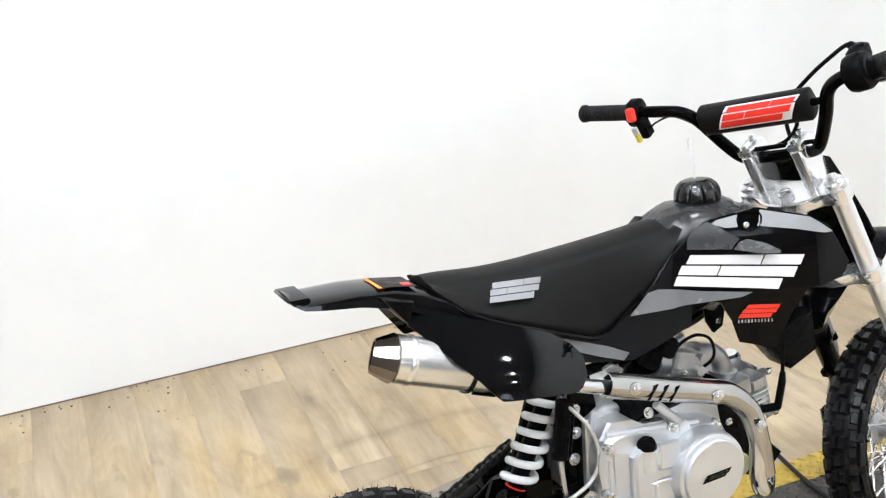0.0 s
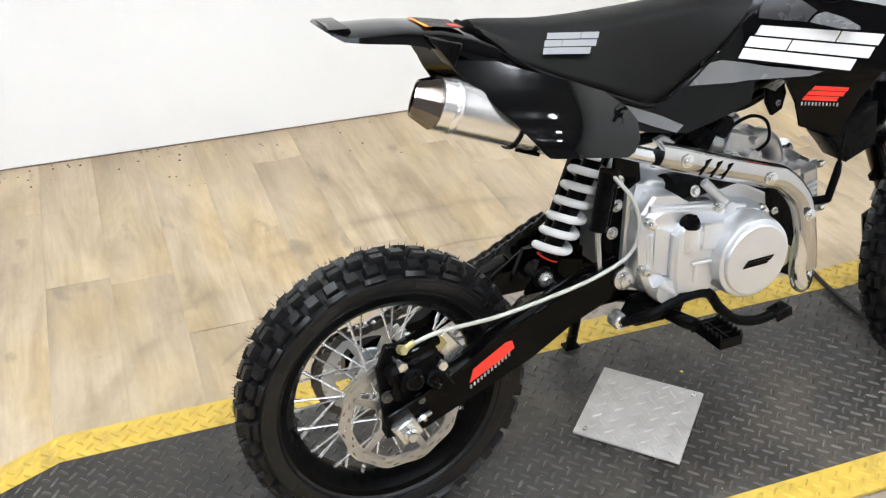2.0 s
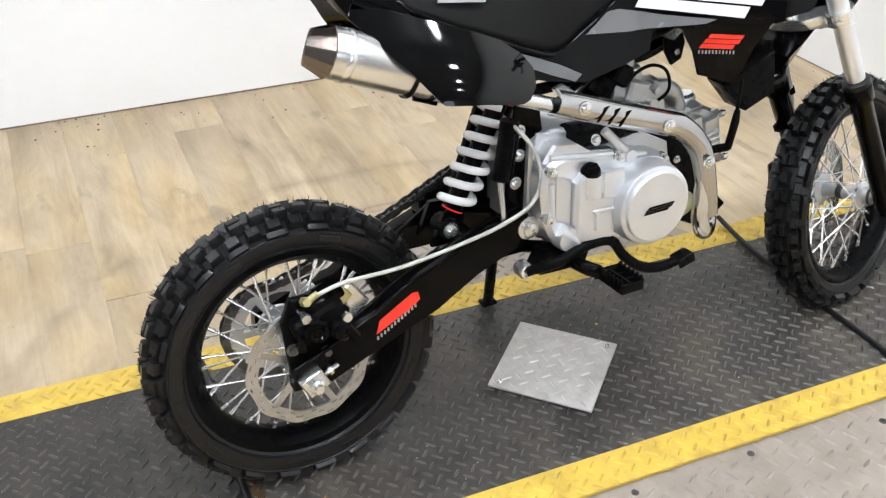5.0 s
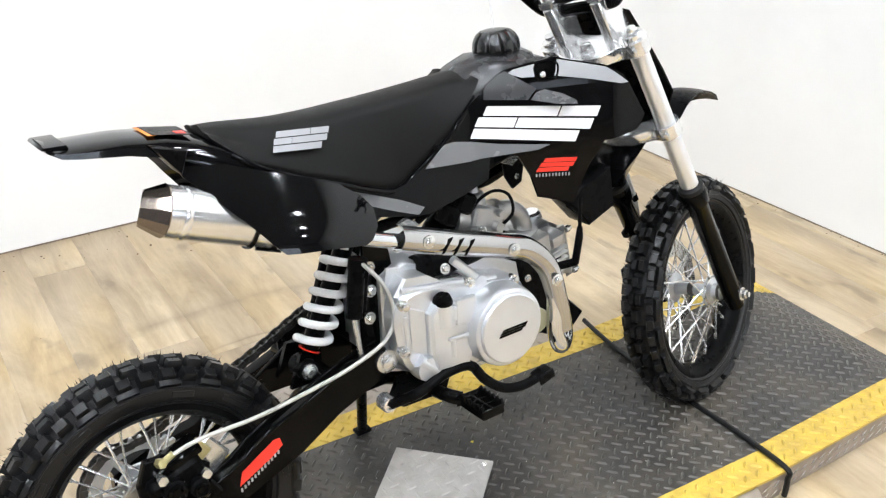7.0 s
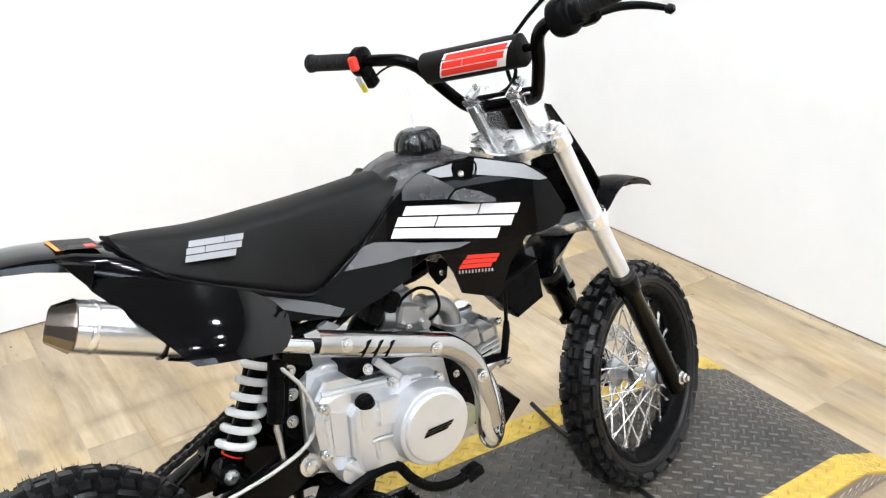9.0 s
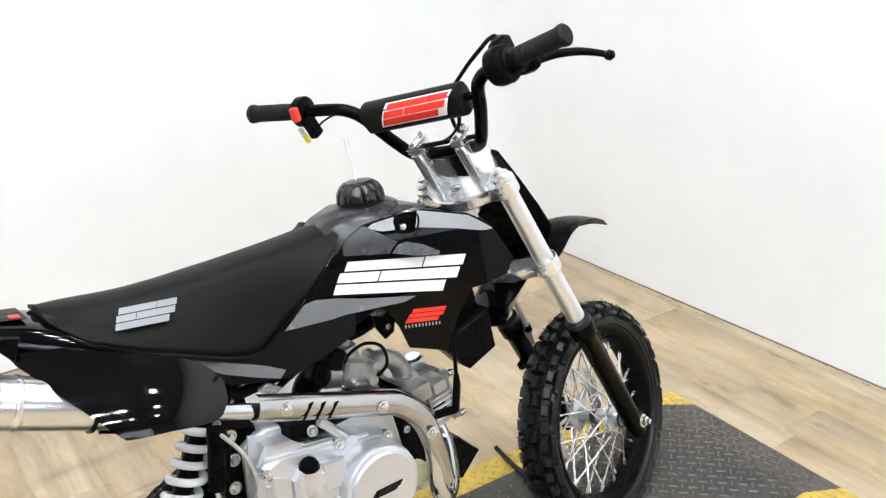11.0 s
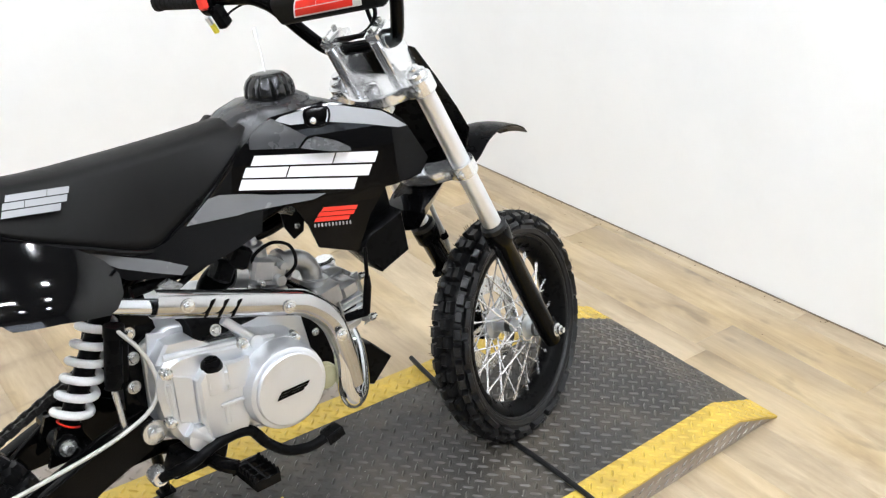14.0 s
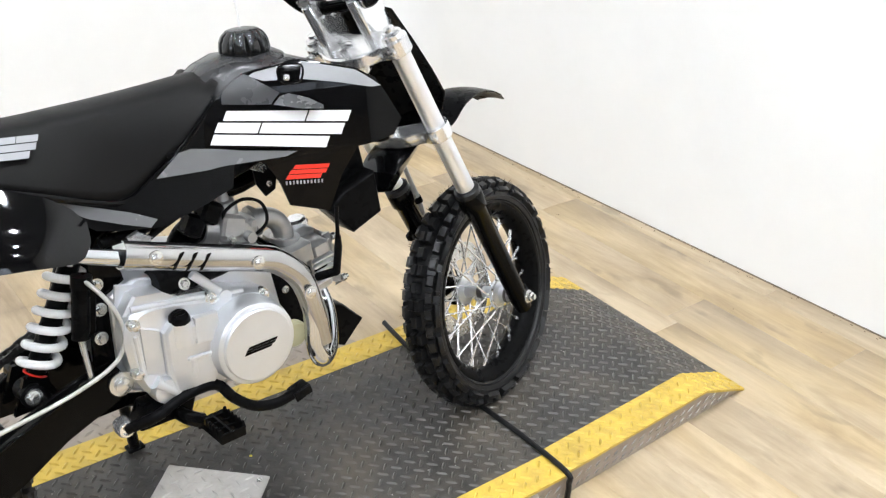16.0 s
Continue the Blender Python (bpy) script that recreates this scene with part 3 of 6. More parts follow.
tagged(part("tread", tread(-RAD, RAD, -RAD, RAD, pitch=0.038, length=0.026, height=lambda u: -0.0095, turn=25, keep=keep), BARE, disc), kind="stuff")
for a in range(0, 360, 20):
    x, y = (RAD - 0.022) * math.cos(radians(a + 4)), (RAD - 0.022) * math.sin(radians(a + 4))
    if abs(y) > HALF + 0.02:
        part("screw", Form().lathe([(0.0062, 0), (0.0062, 0.001), (0.003, 0.0018), (0.0026, 0.0004)], (x, y, -0.0095), (0, 0, 1), 12), CHAIN, table)
for u in (-0.24, -0.02, 0.19):
    part("screw", Form().lathe([(0.0062, 0), (0.0062, 0.001), (0.003, 0.0018), (0.0026, 0.0004)], (u, -HALF - 0.018, -0.0095), (0, 0, 1), 12), CHAIN, table)

# loose square plate on the deck
plate = thing("cover_plate", "small square bare diamond-plate cover lying on the deck", "plate", Matrix.Translation((0.467, -0.006, 0.0)) @ Matrix.Rotation(radians(-48.0), 4, "Z"))
body = part("sheet", Form().box((0, 0, 0.0028), (0.177, 0.186, 0.005), None, 0.0008), STEEL_PLATE, plate)
tagged(part("tread", tread(-0.086, 0.086, -0.09, 0.09, pitch=0.030, length=0.022, width=0.0050, rise=0.0019, height=lambda u: 0.0053), STEEL_PLATE, body), kind="stuff")
for x, y in ((-0.072, -0.078), (0.074, 0.080)):
    part("screw", Form().lathe([(0.0052, 0), (0.0052, 0.0012), (0.0035, 0.0026), (0.002, 0.001)], (x, y, 0.0053), (0, 0, 1), 12), ZINC, plate)
leaf = Form()
rim = [(0.021, 0.006), (0.008, 0.0035), (-0.002, 0.009), (-0.005, 0.003), (-0.016, 0.004), (-0.017, -0.005), (-0.009, -0.008), (-0.001, -0.003), (0.010, -0.004), (0.009, 0.0005)]
leaf.prism(rim, lambda a, b, d: Vector((a, b, d + 0.05 * a * a * 20 * 0.1)), 0.0006)
tagged(part("paint_chip", leaf, ORANGE, at=Matrix.Translation((-0.011, -0.117, 0.0016))), "small flake of orange paint on the deck", "flake")
tagged(part("paint_chip", Form().lathe([(0.003, 0), (0.0025, 0.0006)], (0, 0, 0), (0, 0, 1), 8), YELLOW_PLASTIC, at=Matrix.Translation((0.60, 0.06, 0.0002))), "tiny yellow speck on the dark deck", "flake")


def blot(u, v, along, across, turn, seed):
    """A thin dried spill with an uneven edge, lying between the lozenges."""
    rnd = random.Random(seed)
    ph = [(rnd.uniform(0, 6.3), rnd.uniform(0.02, 0.045)) for i in range(9)]
    edge = []
    for k in range(110):
        a = 2 * math.pi * k / 110
        r = 1 + sum(w * math.sin((i + 2) * a + p) for i, (p, w) in enumerate(ph))
        c, d = math.cos(a), math.sin(a)
        x = along * r * c * abs(c) ** -0.35 if abs(c) > 1e-6 else 0.0
        y = across * r * d * abs(d) ** -0.35 if abs(d) > 1e-6 else 0.0
        edge.append((u + x * math.cos(turn) - y * math.sin(turn), v + x * math.sin(turn) + y * math.cos(turn)))
    return Form().prism(edge, lambda a, b, d: Vector((a, b, -0.0023 + d)), 0.0006)


part("dirt_stain", blot(-0.535, -0.12, 0.010, 0.070, radians(6), 5), RUST_DIRT, ramp, "brown dirt along the seam")
grit = Form()
rnd = random.Random(12)
for k in range(230):
    u, v, r = rnd.uniform(-0.5, 0.9), rnd.uniform(-0.205, 0.205), rnd.uniform(0.0007, 0.0019)
    a = rnd.uniform(0, 3.1)
    q = [(u + r * w * math.cos(a + t), v + r * w * math.sin(a + t)) for t, w in ((0, 1.0), (1.7, 0.7), (3.3, 1.1), (4.9, 0.6))]
    grit.add([(x, y, -0.0021) for x, y in q] + [(u, v, -0.0021 + 0.9 * r)], [(0, 1, 4), (1, 2, 4), (2, 3, 4), (3, 0, 4)])
tagged(part("grit", grit, GRIT, ramp, "pale specks of grit on the deck"), kind="stuff")


# ---- the dirt bike: its own upright frame, x forward, leaning on its stand ----
LEAN = Matrix.Translation((0, -0.0324, 0)) @ Matrix.Rotation(-0.1155, 4, "X")
bike = thing("dirt_bike", "small black dirt bike with silver engine, leaning on its stand", "motorcycle", LEAN)
RAKE, STEER = 0.45, 0.30
HEAD = Matrix.Translation((0.8132, 0, 0.72)) @ Matrix.Rotation(-RAKE, 4, "Y")
FORK = HEAD @ Matrix.Rotation(STEER, 4, "Z")
BARS = Matrix.Translation((0.8065, 0, 0.72)) @ Matrix.Rotation(-RAKE, 4, "Y") @ Matrix.Rotation(0.3764, 4, "Z") @ Matrix.Translation((0, -0.005, 0)) @ Matrix.Diagonal((1, 1.05, 1, 1))


def tyre_form(R, rim_r, half, knob_h=0.0125, seed=1, wall=0.0215):
    """Carcass and moulding whiskers; axle along y through the origin."""
    f = Form()
    rc = R - knob_h
    prof = [(rim_r - 0.006, -half * 0.62), (rim_r + 0.004, -half * 0.82), (rim_r + 0.0055, -half * 0.80), (rim_r + 0.0075, -half * 0.90), (rim_r + 0.018, -half * 0.98), (rc - wall - 0.001, -half * 0.97), (rc - wall, -half * 1.0), (rc - wall + 0.002, -half * 0.985), (rc - wall + 0.003, -half * 0.93), (rc - 0.009, -half * 0.72), (rc - 0.002, -half * 0.36), (rc, 0)]
    prof = prof + [(r, -y) for r, y in reversed(prof[:-1])]
    f.lathe(prof, (0, 0, 0), (0, 1, 0), 72, closed_profile=True)
    for k in range(10):
        a = 2 * math.pi * (k + 0.3 * (k % 2)) / 10
        er, et = Vector((math.cos(a), 0, math.sin(a))), Vector((-math.sin(a), 0, math.cos(a)))
        turn = Matrix((et, Vector((0, 1, 0)), er)).transposed()
        for s in (-1, 1):
            f.box(er * (rim_r + 0.0175) + Vector((0, s * half * 0.975, 0)), (0.030 + 0.012 * (k % 2), 0.0022, 0.0085), turn, 0.0005)
    rnd = random.Random(seed)
    for i in range(430):
        a = rnd.random() * 2 * math.pi
        y = rnd.choice((-0.85, -0.6, -0.2, 0.2, 0.6, 0.85)) * half
        r = R - 0.002 - 0.011 * (abs(y) / half) ** 2
        er = Vector((math.cos(a), rnd.uniform(-0.4, 0.4) + y / half * 0.5, math.sin(a))).normalized()
        o = Vector((math.cos(a) * r, y, math.sin(a) * r))
        ln = rnd.uniform(0.004, 0.010)
        u = er.orthogonal().normalized() * 0.00075
        w = er.cross(u).normalized() * 0.00075
        f.add([o + u, o - 0.5 * u + w, o - 0.5 * u - w, o + er * ln], [(0, 1, 3), (1, 2, 3), (2, 0, 3)])
    return f


def knob_rows(R, half, knob_h, count, wall):
    """The rows of tread blocks: size along, across, height; then where each block sits."""
    rc = R - knob_h
    step = 2 * math.pi / count
    rows = {"middle": ((R * step * 0.62, half * 0.36, knob_h), []), "pair": ((R * step * 0.62, half * 0.29, knob_h), []), "shoulder": ((R * step * 0.60, half * 0.36, knob_h), []), "edge": ((R * step * 1.05, half * 0.26, knob_h * 0.72), []), "edge_small": ((R * step * 0.62, half * 0.22, knob_h * 0.55), []), "edge_short": ((R * step * 0.95, half * 0.20, knob_h * 0.66), [])}
    for i in range(count):
        a = i * step
        if i % 2:
            rows["pair"][1].extend([(a, rc, -half * 0.20, 0.0), (a, rc, half * 0.20, 0.0)])
        else:
            rows["middle"][1].append((a, rc, 0.0, 0.0))
        for s in (-1, 1):
            rows["shoulder"][1].append((a + 0.5 * step, rc - 0.0055, s * half * 0.60, s * 0.50))
            if wall > 0.02:
                kind = "edge" if i % 2 else "edge_small"
                rows[kind][1].append((a + 0.5 * step * (i % 2), rc - 0.0135, s * half * 0.875, s * 0.95))
            elif i % 2:
                rows["edge_short"][1].append((a + 0.5 * step, rc - 0.0100, s * half * 0.86, s * 0.90))
    return rows


def add_knobs(tyre, R, half, knob_h, count, wall):
    for (along, across, high), spots in knob_rows(R, half, knob_h, count, wall).values():
        f = Form().rings([[(p * along * k / 2, q * across * k / 2, h) for p, q in ((-1, -1), (1, -1), (1, 1), (-1, 1))] for h, k in ((-0.005, 1.16), (high * 0.86, 1.0), (high, 0.88))])
        me = mesh_of(f, "knob", RUBBER)
        for a, r, y, tip in spots:
            er = Vector((math.cos(a), 0, math.sin(a)))
            et = Vector((-math.sin(a), 0, math.cos(a)))
            ey = Vector((0, 1, 0))
            n = (er * math.cos(tip) + ey * math.sin(tip)).normalized()
            s = n.cross(et).normalized()
            m = Matrix((et, s, n)).transposed().to_4x4()
            m.translation = er * r + ey * y
            part("knob", me, None, tyre, at=m)


def rim_form(rim_r, half):
    prof = [(rim_r, -half), (rim_r + 0.002, -half * 0.86), (rim_r - 0.006, -half * 0.74), (rim_r - 0.016, -half * 0.5), (rim_r - 0.022, -half * 0.3), (rim_r - 0.022, half * 0.3), (rim_r - 0.016, half * 0.5), (rim_r - 0.006, half * 0.74), (rim_r + 0.002, half * 0.86), (rim_r, half), (rim_r - 0.009, half * 0.97), (rim_r - 0.0185, half * 0.62), (rim_r - 0.025, half * 0.32), (rim_r - 0.025, -half * 0.32), (rim_r - 0.0185, -half * 0.62), (rim_r - 0.009, -half * 0.97)]
    return Form().lathe(prof, (0, 0, 0), (0, 1, 0), 72, closed_profile=True)


def disc_form(r0, r1, y, thick=0.0035, waves=10):
    """A drilled wavy brake disc; the holes go through."""
    f = Form()
    na, nr = 180, 7
    for i in range(na):
        a0, a1 = 2 * math.pi * i / na, 2 * math.pi * (i + 1) / na
        for j in range(nr):
            if (j == 1 and i % 12 in (1, 2, 3)) or (j == 3 and i % 12 in (5, 6, 7)) or (j == 5 and i % 12 in (9, 10, 11)):
                continue
            q = []
            for a, k in ((a0, j), (a1, j), (a1, j + 1), (a0, j + 1)):
                w = 0.0016 * math.cos(waves * a)
                r = r0 + (r1 - r0) * k / nr + w * (0.5 + 0.5 * k / nr)
                q.append((r * math.cos(a), r * math.sin(a)))
            f.add([(x, y - thick / 2, z) for x, z in q] + [(x, y + thick / 2, z) for x, z in q], [(0, 1, 2, 3), (7, 6, 5, 4), (0, 4, 5, 1), (1, 5, 6, 2), (2, 6, 7, 3), (3, 7, 4, 0)])
    for k in range(5):
        a = 2 * math.pi * k / 5
        c, s = math.cos(a), math.sin(a)
        f.add([(r * math.cos(a + d), yy, r * math.sin(a + d)) for yy in (y - thick / 2, y + thick / 2) for r, d in ((0.026, -0.2), (r0 + 0.003, 0.05), (r0 + 0.003, 0.17), (0.026, 0.2))], [(0, 1, 2, 3), (7, 6, 5, 4), (0, 4, 5, 1), (1, 5, 6, 2), (2, 6, 7, 3), (3, 7, 4, 0)])
    f.lathe([(0.030, y - thick), (0.030, y + thick), (0.018, y + thick), (0.018, y - thick)], (0, 0, 0), (0, 1, 0), 30, closed_profile=True)
    return f


def gear_form(r, teeth, y, thick, inner):
    f = Form()
    n = teeth * 4
    out, inn = [], []
    for i in range(n):
        a = 2 * math.pi * i / n
        k = r + (0.0035 if i % 4 in (1, 2) else -0.003)
        out.append((k * math.cos(a), k * math.sin(a)))
        inn.append((inner * math.cos(a), inner * math.sin(a)))
    rings = [[(x, y, z) for x, z in inn], [(x, y - thick, z) for x, z in inn], [(x, y - thick, z) for x, z in out], [(x, y, z) for x, z in out]]
    return f.rings(rings, loop=True)


def wheel(name, m, R, rim_r, half, rim_half, seed, label, wall):
    hub = Form().lathe([(0.0, -0.062), (0.013, -0.062), (0.016, -0.045), (0.028, -0.0385), (0.0285, -0.0345), (0.0155, -0.031), (0.0115, -0.02), (0.0115, 0.02), (0.0155, 0.031), (0.0285, 0.0345), (0.028, 0.0385), (0.016, 0.045), (0.013, 0.062), (0.0, 0.062)], (0, 0, 0), (0, 1, 0), 36, caps=False)
    w = part(name, hub, ALU, bike, label, at=m)
    t = part("tyre", tyre_form(R, rim_r, half, seed=seed, wall=wall), RUBBER, bike, "black knobbly tyre with moulding whiskers", sharp=30, at=m)
    add_knobs(t, R, half, 0.0125, 44, wall)
    part("rim", rim_form(rim_r, rim_half), SATIN, w, "black rim")
    for y in (-0.0395, 0.0395):
        ring = Form().lathe([(0.0265, y - 0.0012), (0.0275, y), (0.0265, y + 0.0012), (0.0225, y + 0.0012), (0.0225, y - 0.0012)], (0, 0, 0), (0, 1, 0), 36, closed_profile=True)
        for k in range(9):
            a = 2 * math.pi * k / 9
            ring.lathe([(0.0030, 0), (0.0030, 0.003), (0.0016, 0.0038)], (0.031 * math.cos(a), y, 0.031 * math.sin(a)), (0, 1 if y > 0 else -1, 0), 8)
        part("flange_ring", ring, ZINC, w)
    part("hub_band", Form().lathe([(0.0116, -0.006), (0.0135, -0.005), (0.0135, 0.005), (0.0116, 0.006)], (0, 0, 0), (0, 1, 0), 28, closed_profile=True), CHAIN, w)
    part("hub_collar", Form().lathe([(0.0150, -0.0600), (0.0165, -0.0590), (0.0165, -0.0550), (0.0140, -0.0540)], (0, 0, 0), (0, 1, 0), 28, closed_profile=True), CHAIN, w)
    # plain raised bars where the sidewall carries lettering
    r0, r1, y = rim_r + 0.022, rim_r + 0.031, -half * 0.985
    for i in range(7):
        a = (0.42 if name == "rear_wheel" else 1.2) + i * 0.05
        q = [(r * math.cos(a + d), y - o, r * math.sin(a + d)) for o in (0, 0.0014) for r, d in ((r0, 0), (r1, 0), (r1, 0.024), (r0, 0.024))]
        part("raised_bar", Form().add(q, [(0, 1, 2, 3), (7, 6, 5, 4), (0, 4, 5, 1), (1, 5, 6, 2), (2, 6, 7, 3), (3, 7, 4, 0)]), RUBBER, t)
    spokes = []
    for i in range(36):
        a = 2 * math.pi * i / 36
        side = -1 if i % 2 else 1
        lean = 0.62 if (i // 2) % 2 else -0.62
        p = Vector((0.030 * math.cos(a + lean), side * 0.036, 0.030 * math.sin(a + lean)))
        q = Vector(((rim_r - 0.022) * math.cos(a), side * 0.004, (rim_r - 0.022) * math.sin(a)))
        spokes.append((p, q))
    ln = sum((q - p).length for p, q in spokes) / len(spokes)
    sf = Form().tube([(0, 0, 0), (0, 0, ln * 0.9)], 0.0017, 8, 1).tube([(0, 0, ln * 0.87), (0, 0, ln)], 0.0028, 8, 1)
    sm = mesh_of(sf, "spoke", SPOKE)
    for p, q in spokes:
        d = q - p
        part("spoke", sm, None, w, at=Matrix.Translation(p) @ d.to_track_quat("Z", "Y").to_matrix().to_4x4() @ Matrix.Diagonal((1, 1, d.length / ln, 1)))
    return w


# wheels
REAR_AT = Matrix.Translation((0.012, 0, 0.2115))
rear = wheel("rear_wheel", REAR_AT, 0.2140, 0.160, 0.040, 0.030, 1, "rear wheel with chrome spokes and black rim", 0.0150)
part("brake_disc", disc_form(0.072, 0.0885, -0.062), DISC_STEEL, rear, "wavy drilled brake disc")
spider = gear_form(0.074, 37, 0.062, 0.006, 0.056).lathe([(0.034, 0.0), (0.034, 0.006), (0.018, 0.006), (0.018, 0.0)], (0, 0.056, 0), (0, 1, 0), 30, closed_profile=True)
for k in range(6):
    spider.box(Matrix.Rotation(k * math.pi / 3, 3, "Y") @ Vector((0.0455, 0.059, 0)), (0.026, 0.005, 0.011), Matrix.Rotation(k * math.pi / 3, 3, "Y"), 0.001)
part("sprocket", spider, ALU, rear, "silver chain wheel")
AXLE_F = (0.005, 0, -0.586)
front = wheel("front_wheel", FORK @ Matrix.Translation(AXLE_F), 0.2165, 0.1675, 0.034, 0.026, 2, "front wheel with chrome spokes and black rim", 0.0215)
part("brake_disc", disc_form(0.060, 0.090, 0.044), ZINC, front, "wavy drilled brake disc")

# frame
fr = Form()
fr.tube([(0.815, 0, 0.665), (0.72, 0, 0.655), (0.60, 0, 0.62), (0.47, 0, 0.575), (0.37, 0, 0.52), (0.335, 0, 0.45)], 0.019, 12)
fr.tube([(0.80, 0, 0.615), (0.70, 0, 0.575), (0.60, 0, 0.535), (0.52, 0, 0.545)], 0.013, 10)
for s in (-1, 1):
    fr.tube([(0.47, s * 0.045, 0.565), (0.36, s * 0.055, 0.585), (0.24, s * 0.055, 0.635), (0.13, s * 0.05, 0.68)], 0.010, 10)
    fr.prism([(x + (0.03 if s > 0 else 0.0), z) for x, z in ((0.312, 0.30), (0.352, 0.30), (0.364, 0.37), (0.380, 0.47), (0.372, 0.53), (0.338, 0.525), (0.324, 0.43))], lambda a, b, d, s=s: Vector((a, s * (0.066 + d), b)), 0.008, 0.001)
    fr.tube([(0.345, s * 0.06, 0.305), (0.40, s * 0.062, 0.290), (0.45, s * 0.05, 0.29)], 0.010, 10)
fr.lathe([(0.024, -0.066), (0.024, 0.056)], HEAD @ Vector((-0.022, 0, -0.11)), (-math.sin(RAKE), 0, math.cos(RAKE)), 20)
part("frame", fr, PAINT, bike, "black tubular frame")
for x, z in ((0.340, 0.452), (0.334, 0.412), (0.341, 0.487)):
    part("frame_bolt", bolt_form((x, -0.074, z), (0, -1, 0), 0.0062, 0.006), ZINC, bike)
part("rear_reservoir", Form().tube([(0.322, -0.080, 0.505), (0.306, -0.082, 0.425)], 0.0118, 14, 1).lathe([(0.0135, -0.008), (0.0135, 0.008)], (0.322, -0.080, 0.500), (0.2, 0, 1), 16).box((0.326, -0.074, 0.458), (0.018, 0.010, 0.070), Matrix.Rotation(radians(11), 3, "Y"), 0.002), SATIN, bike, "black shock reservoir")
part("rear_master_rod", Form().tube([(0.306, -0.082, 0.425), (0.306, -0.088, 0.38), (0.308, -0.093, 0.34)], 0.0042, 10), ZINC, bike)

part("linkage_plate", Form().prism([(0.178, 0.322), (0.200, 0.300), (0.262, 0.298), (0.345, 0.300), (0.352, 0.345), (0.30, 0.378), (0.248, 0.366)], lambda a, b, d: Vector((a, 0.020 + d, b)), 0.010, 0.002), PAINT, bike)
part("inner_guard", Form().prism([(0.275, 0.345), (0.34, 0.318), (0.372, 0.40), (0.390, 0.52), (0.360, 0.55), (0.335, 0.50)], lambda a, b, d: Vector((a, 0.030 + d, b)), 0.012, 0.002), SATIN, bike, "black guard behind the shock")

# swingarm
arm = Form()
outline = [(-0.020, 0.232), (-0.022, 0.200), (0.030, 0.199), (0.100, 0.226), (0.197, 0.262), (0.262, 0.300), (0.340, 0.330), (0.352, 0.352), (0.340, 0.374), (0.285, 0.362), (0.224, 0.340), (0.143, 0.309), (0.103, 0.284), (0.030, 0.252)]
swing = part("swingarm", arm.prism(outline, lambda a, b, d: Vector((a, -0.098 + d, b)), 0.024, 0.002), PAINT, bike, "black boxed swingarm with red decal")
part("swingarm_left", Form().prism([(x, z - (0.022 if z > 0.2 and x > 0.05 and i > 7 else 0)) for i, (x, z) in enumerate(outline)], lambda a, b, d: Vector((a, 0.074 + d, b)), 0.024, 0.002), PAINT, swing)
part("cross_member", Form().tube([(0.26, -0.08, 0.335), (0.26, 0.08, 0.335)], 0.018, 14, 1).prism([(0.215, 0.33), (0.262, 0.33), (0.268, 0.375), (0.236, 0.378)], lambda a, b, d: Vector((a, -0.045 + d, b)), 0.008).prism([(0.215, 0.33), (0.262, 0.33), (0.268, 0.375), (0.236, 0.378)], lambda a, b, d: Vector((a, 0.0 + d, b)), 0.008), PAINT, swing)
for y in (-0.098, -0.074):
    part("swingarm_edge", Form().tube([(-0.018, y, 0.2335), (0.030, y, 0.2525), (0.103, y, 0.2845), (0.143, y, 0.3095), (0.224, y, 0.3405), (0.285, y, 0.3625), (0.338, y, 0.3735)], 0.0036, 10, 3), PAINT, swing, "rounded glossy upper edge")
flat = lambda y: (lambda x, z: y)
part("decal", sheet([(0.100, 0.252), (0.106, 0.272), (0.156, 0.300), (0.165, 0.300), (0.168, 0.288), (0.150, 0.276)], flat(-0.0985), 0.0008, 0.02), RED, swing, "red slanted decal")
tick = Form()
for i in range(12):
    x = 0.102 + i * 0.0053
    z = 0.2455 + i * 0.0031
    tick.box((x, -0.0987, z), (0.0028, 0.0008, 0.0055))
part("decal_bars", tick, SILVER_INK, swing, "row of small grey bars under the decal")
part("axle_block", Form().box((0.004, -0.104, 0.2115), (0.034, 0.016, 0.030), Matrix.Rotation(radians(-26), 3, "Y"), 0.002), ZINC, swing, "bright chain adjuster block")
part("axle_nut", Form().lathe([(0.011, 0), (0.011, 0.009), (0.007, 0.012), (0.007, 0.016)], (0.004, -0.111, 0.2115), (0, -1, 0), 6), ZINC, swing)
part("adjuster_bolt", Form().tube([(0.020, -0.104, 0.219), (0.040, -0.104, 0.228)], 0.0035, 8, 1).lathe([(0.0065, 0), (0.0065, 0.005)], (0.026, -0.104, 0.2215), (0.9, 0, 0.42), 6), ZINC, swing)
part("pivot_bolt", Form().lathe([(0.017, 0), (0.017, 0.004), (0.011, 0.005), (0.011, 0.012), (0.006, 0.014)], (0.339, -0.099, 0.352), (0, -1, 0), 18), ZINC, swing, "bright pivot nut")

# rear brake
cal = Form()
cal.prism([(-0.020, 0.205), (0.020, 0.215), (0.062, 0.262), (0.070, 0.298), (0.034, 0.330), (-0.012, 0.334), (-0.026, 0.30)], lambda a, b, d: Vector((a, -0.090 + d, b)), 0.012, 0.002)
cal.box((0.022, -0.092, 0.298), (0.075, 0.036, 0.040), Matrix.Rotation(radians(-18), 3, "Y"), 0.006)
cal.lathe([(0.016, 0), (0.016, 0.012), (0.012, 0.015)], (0.012, -0.108, 0.296), (0, -1, 0), 18)
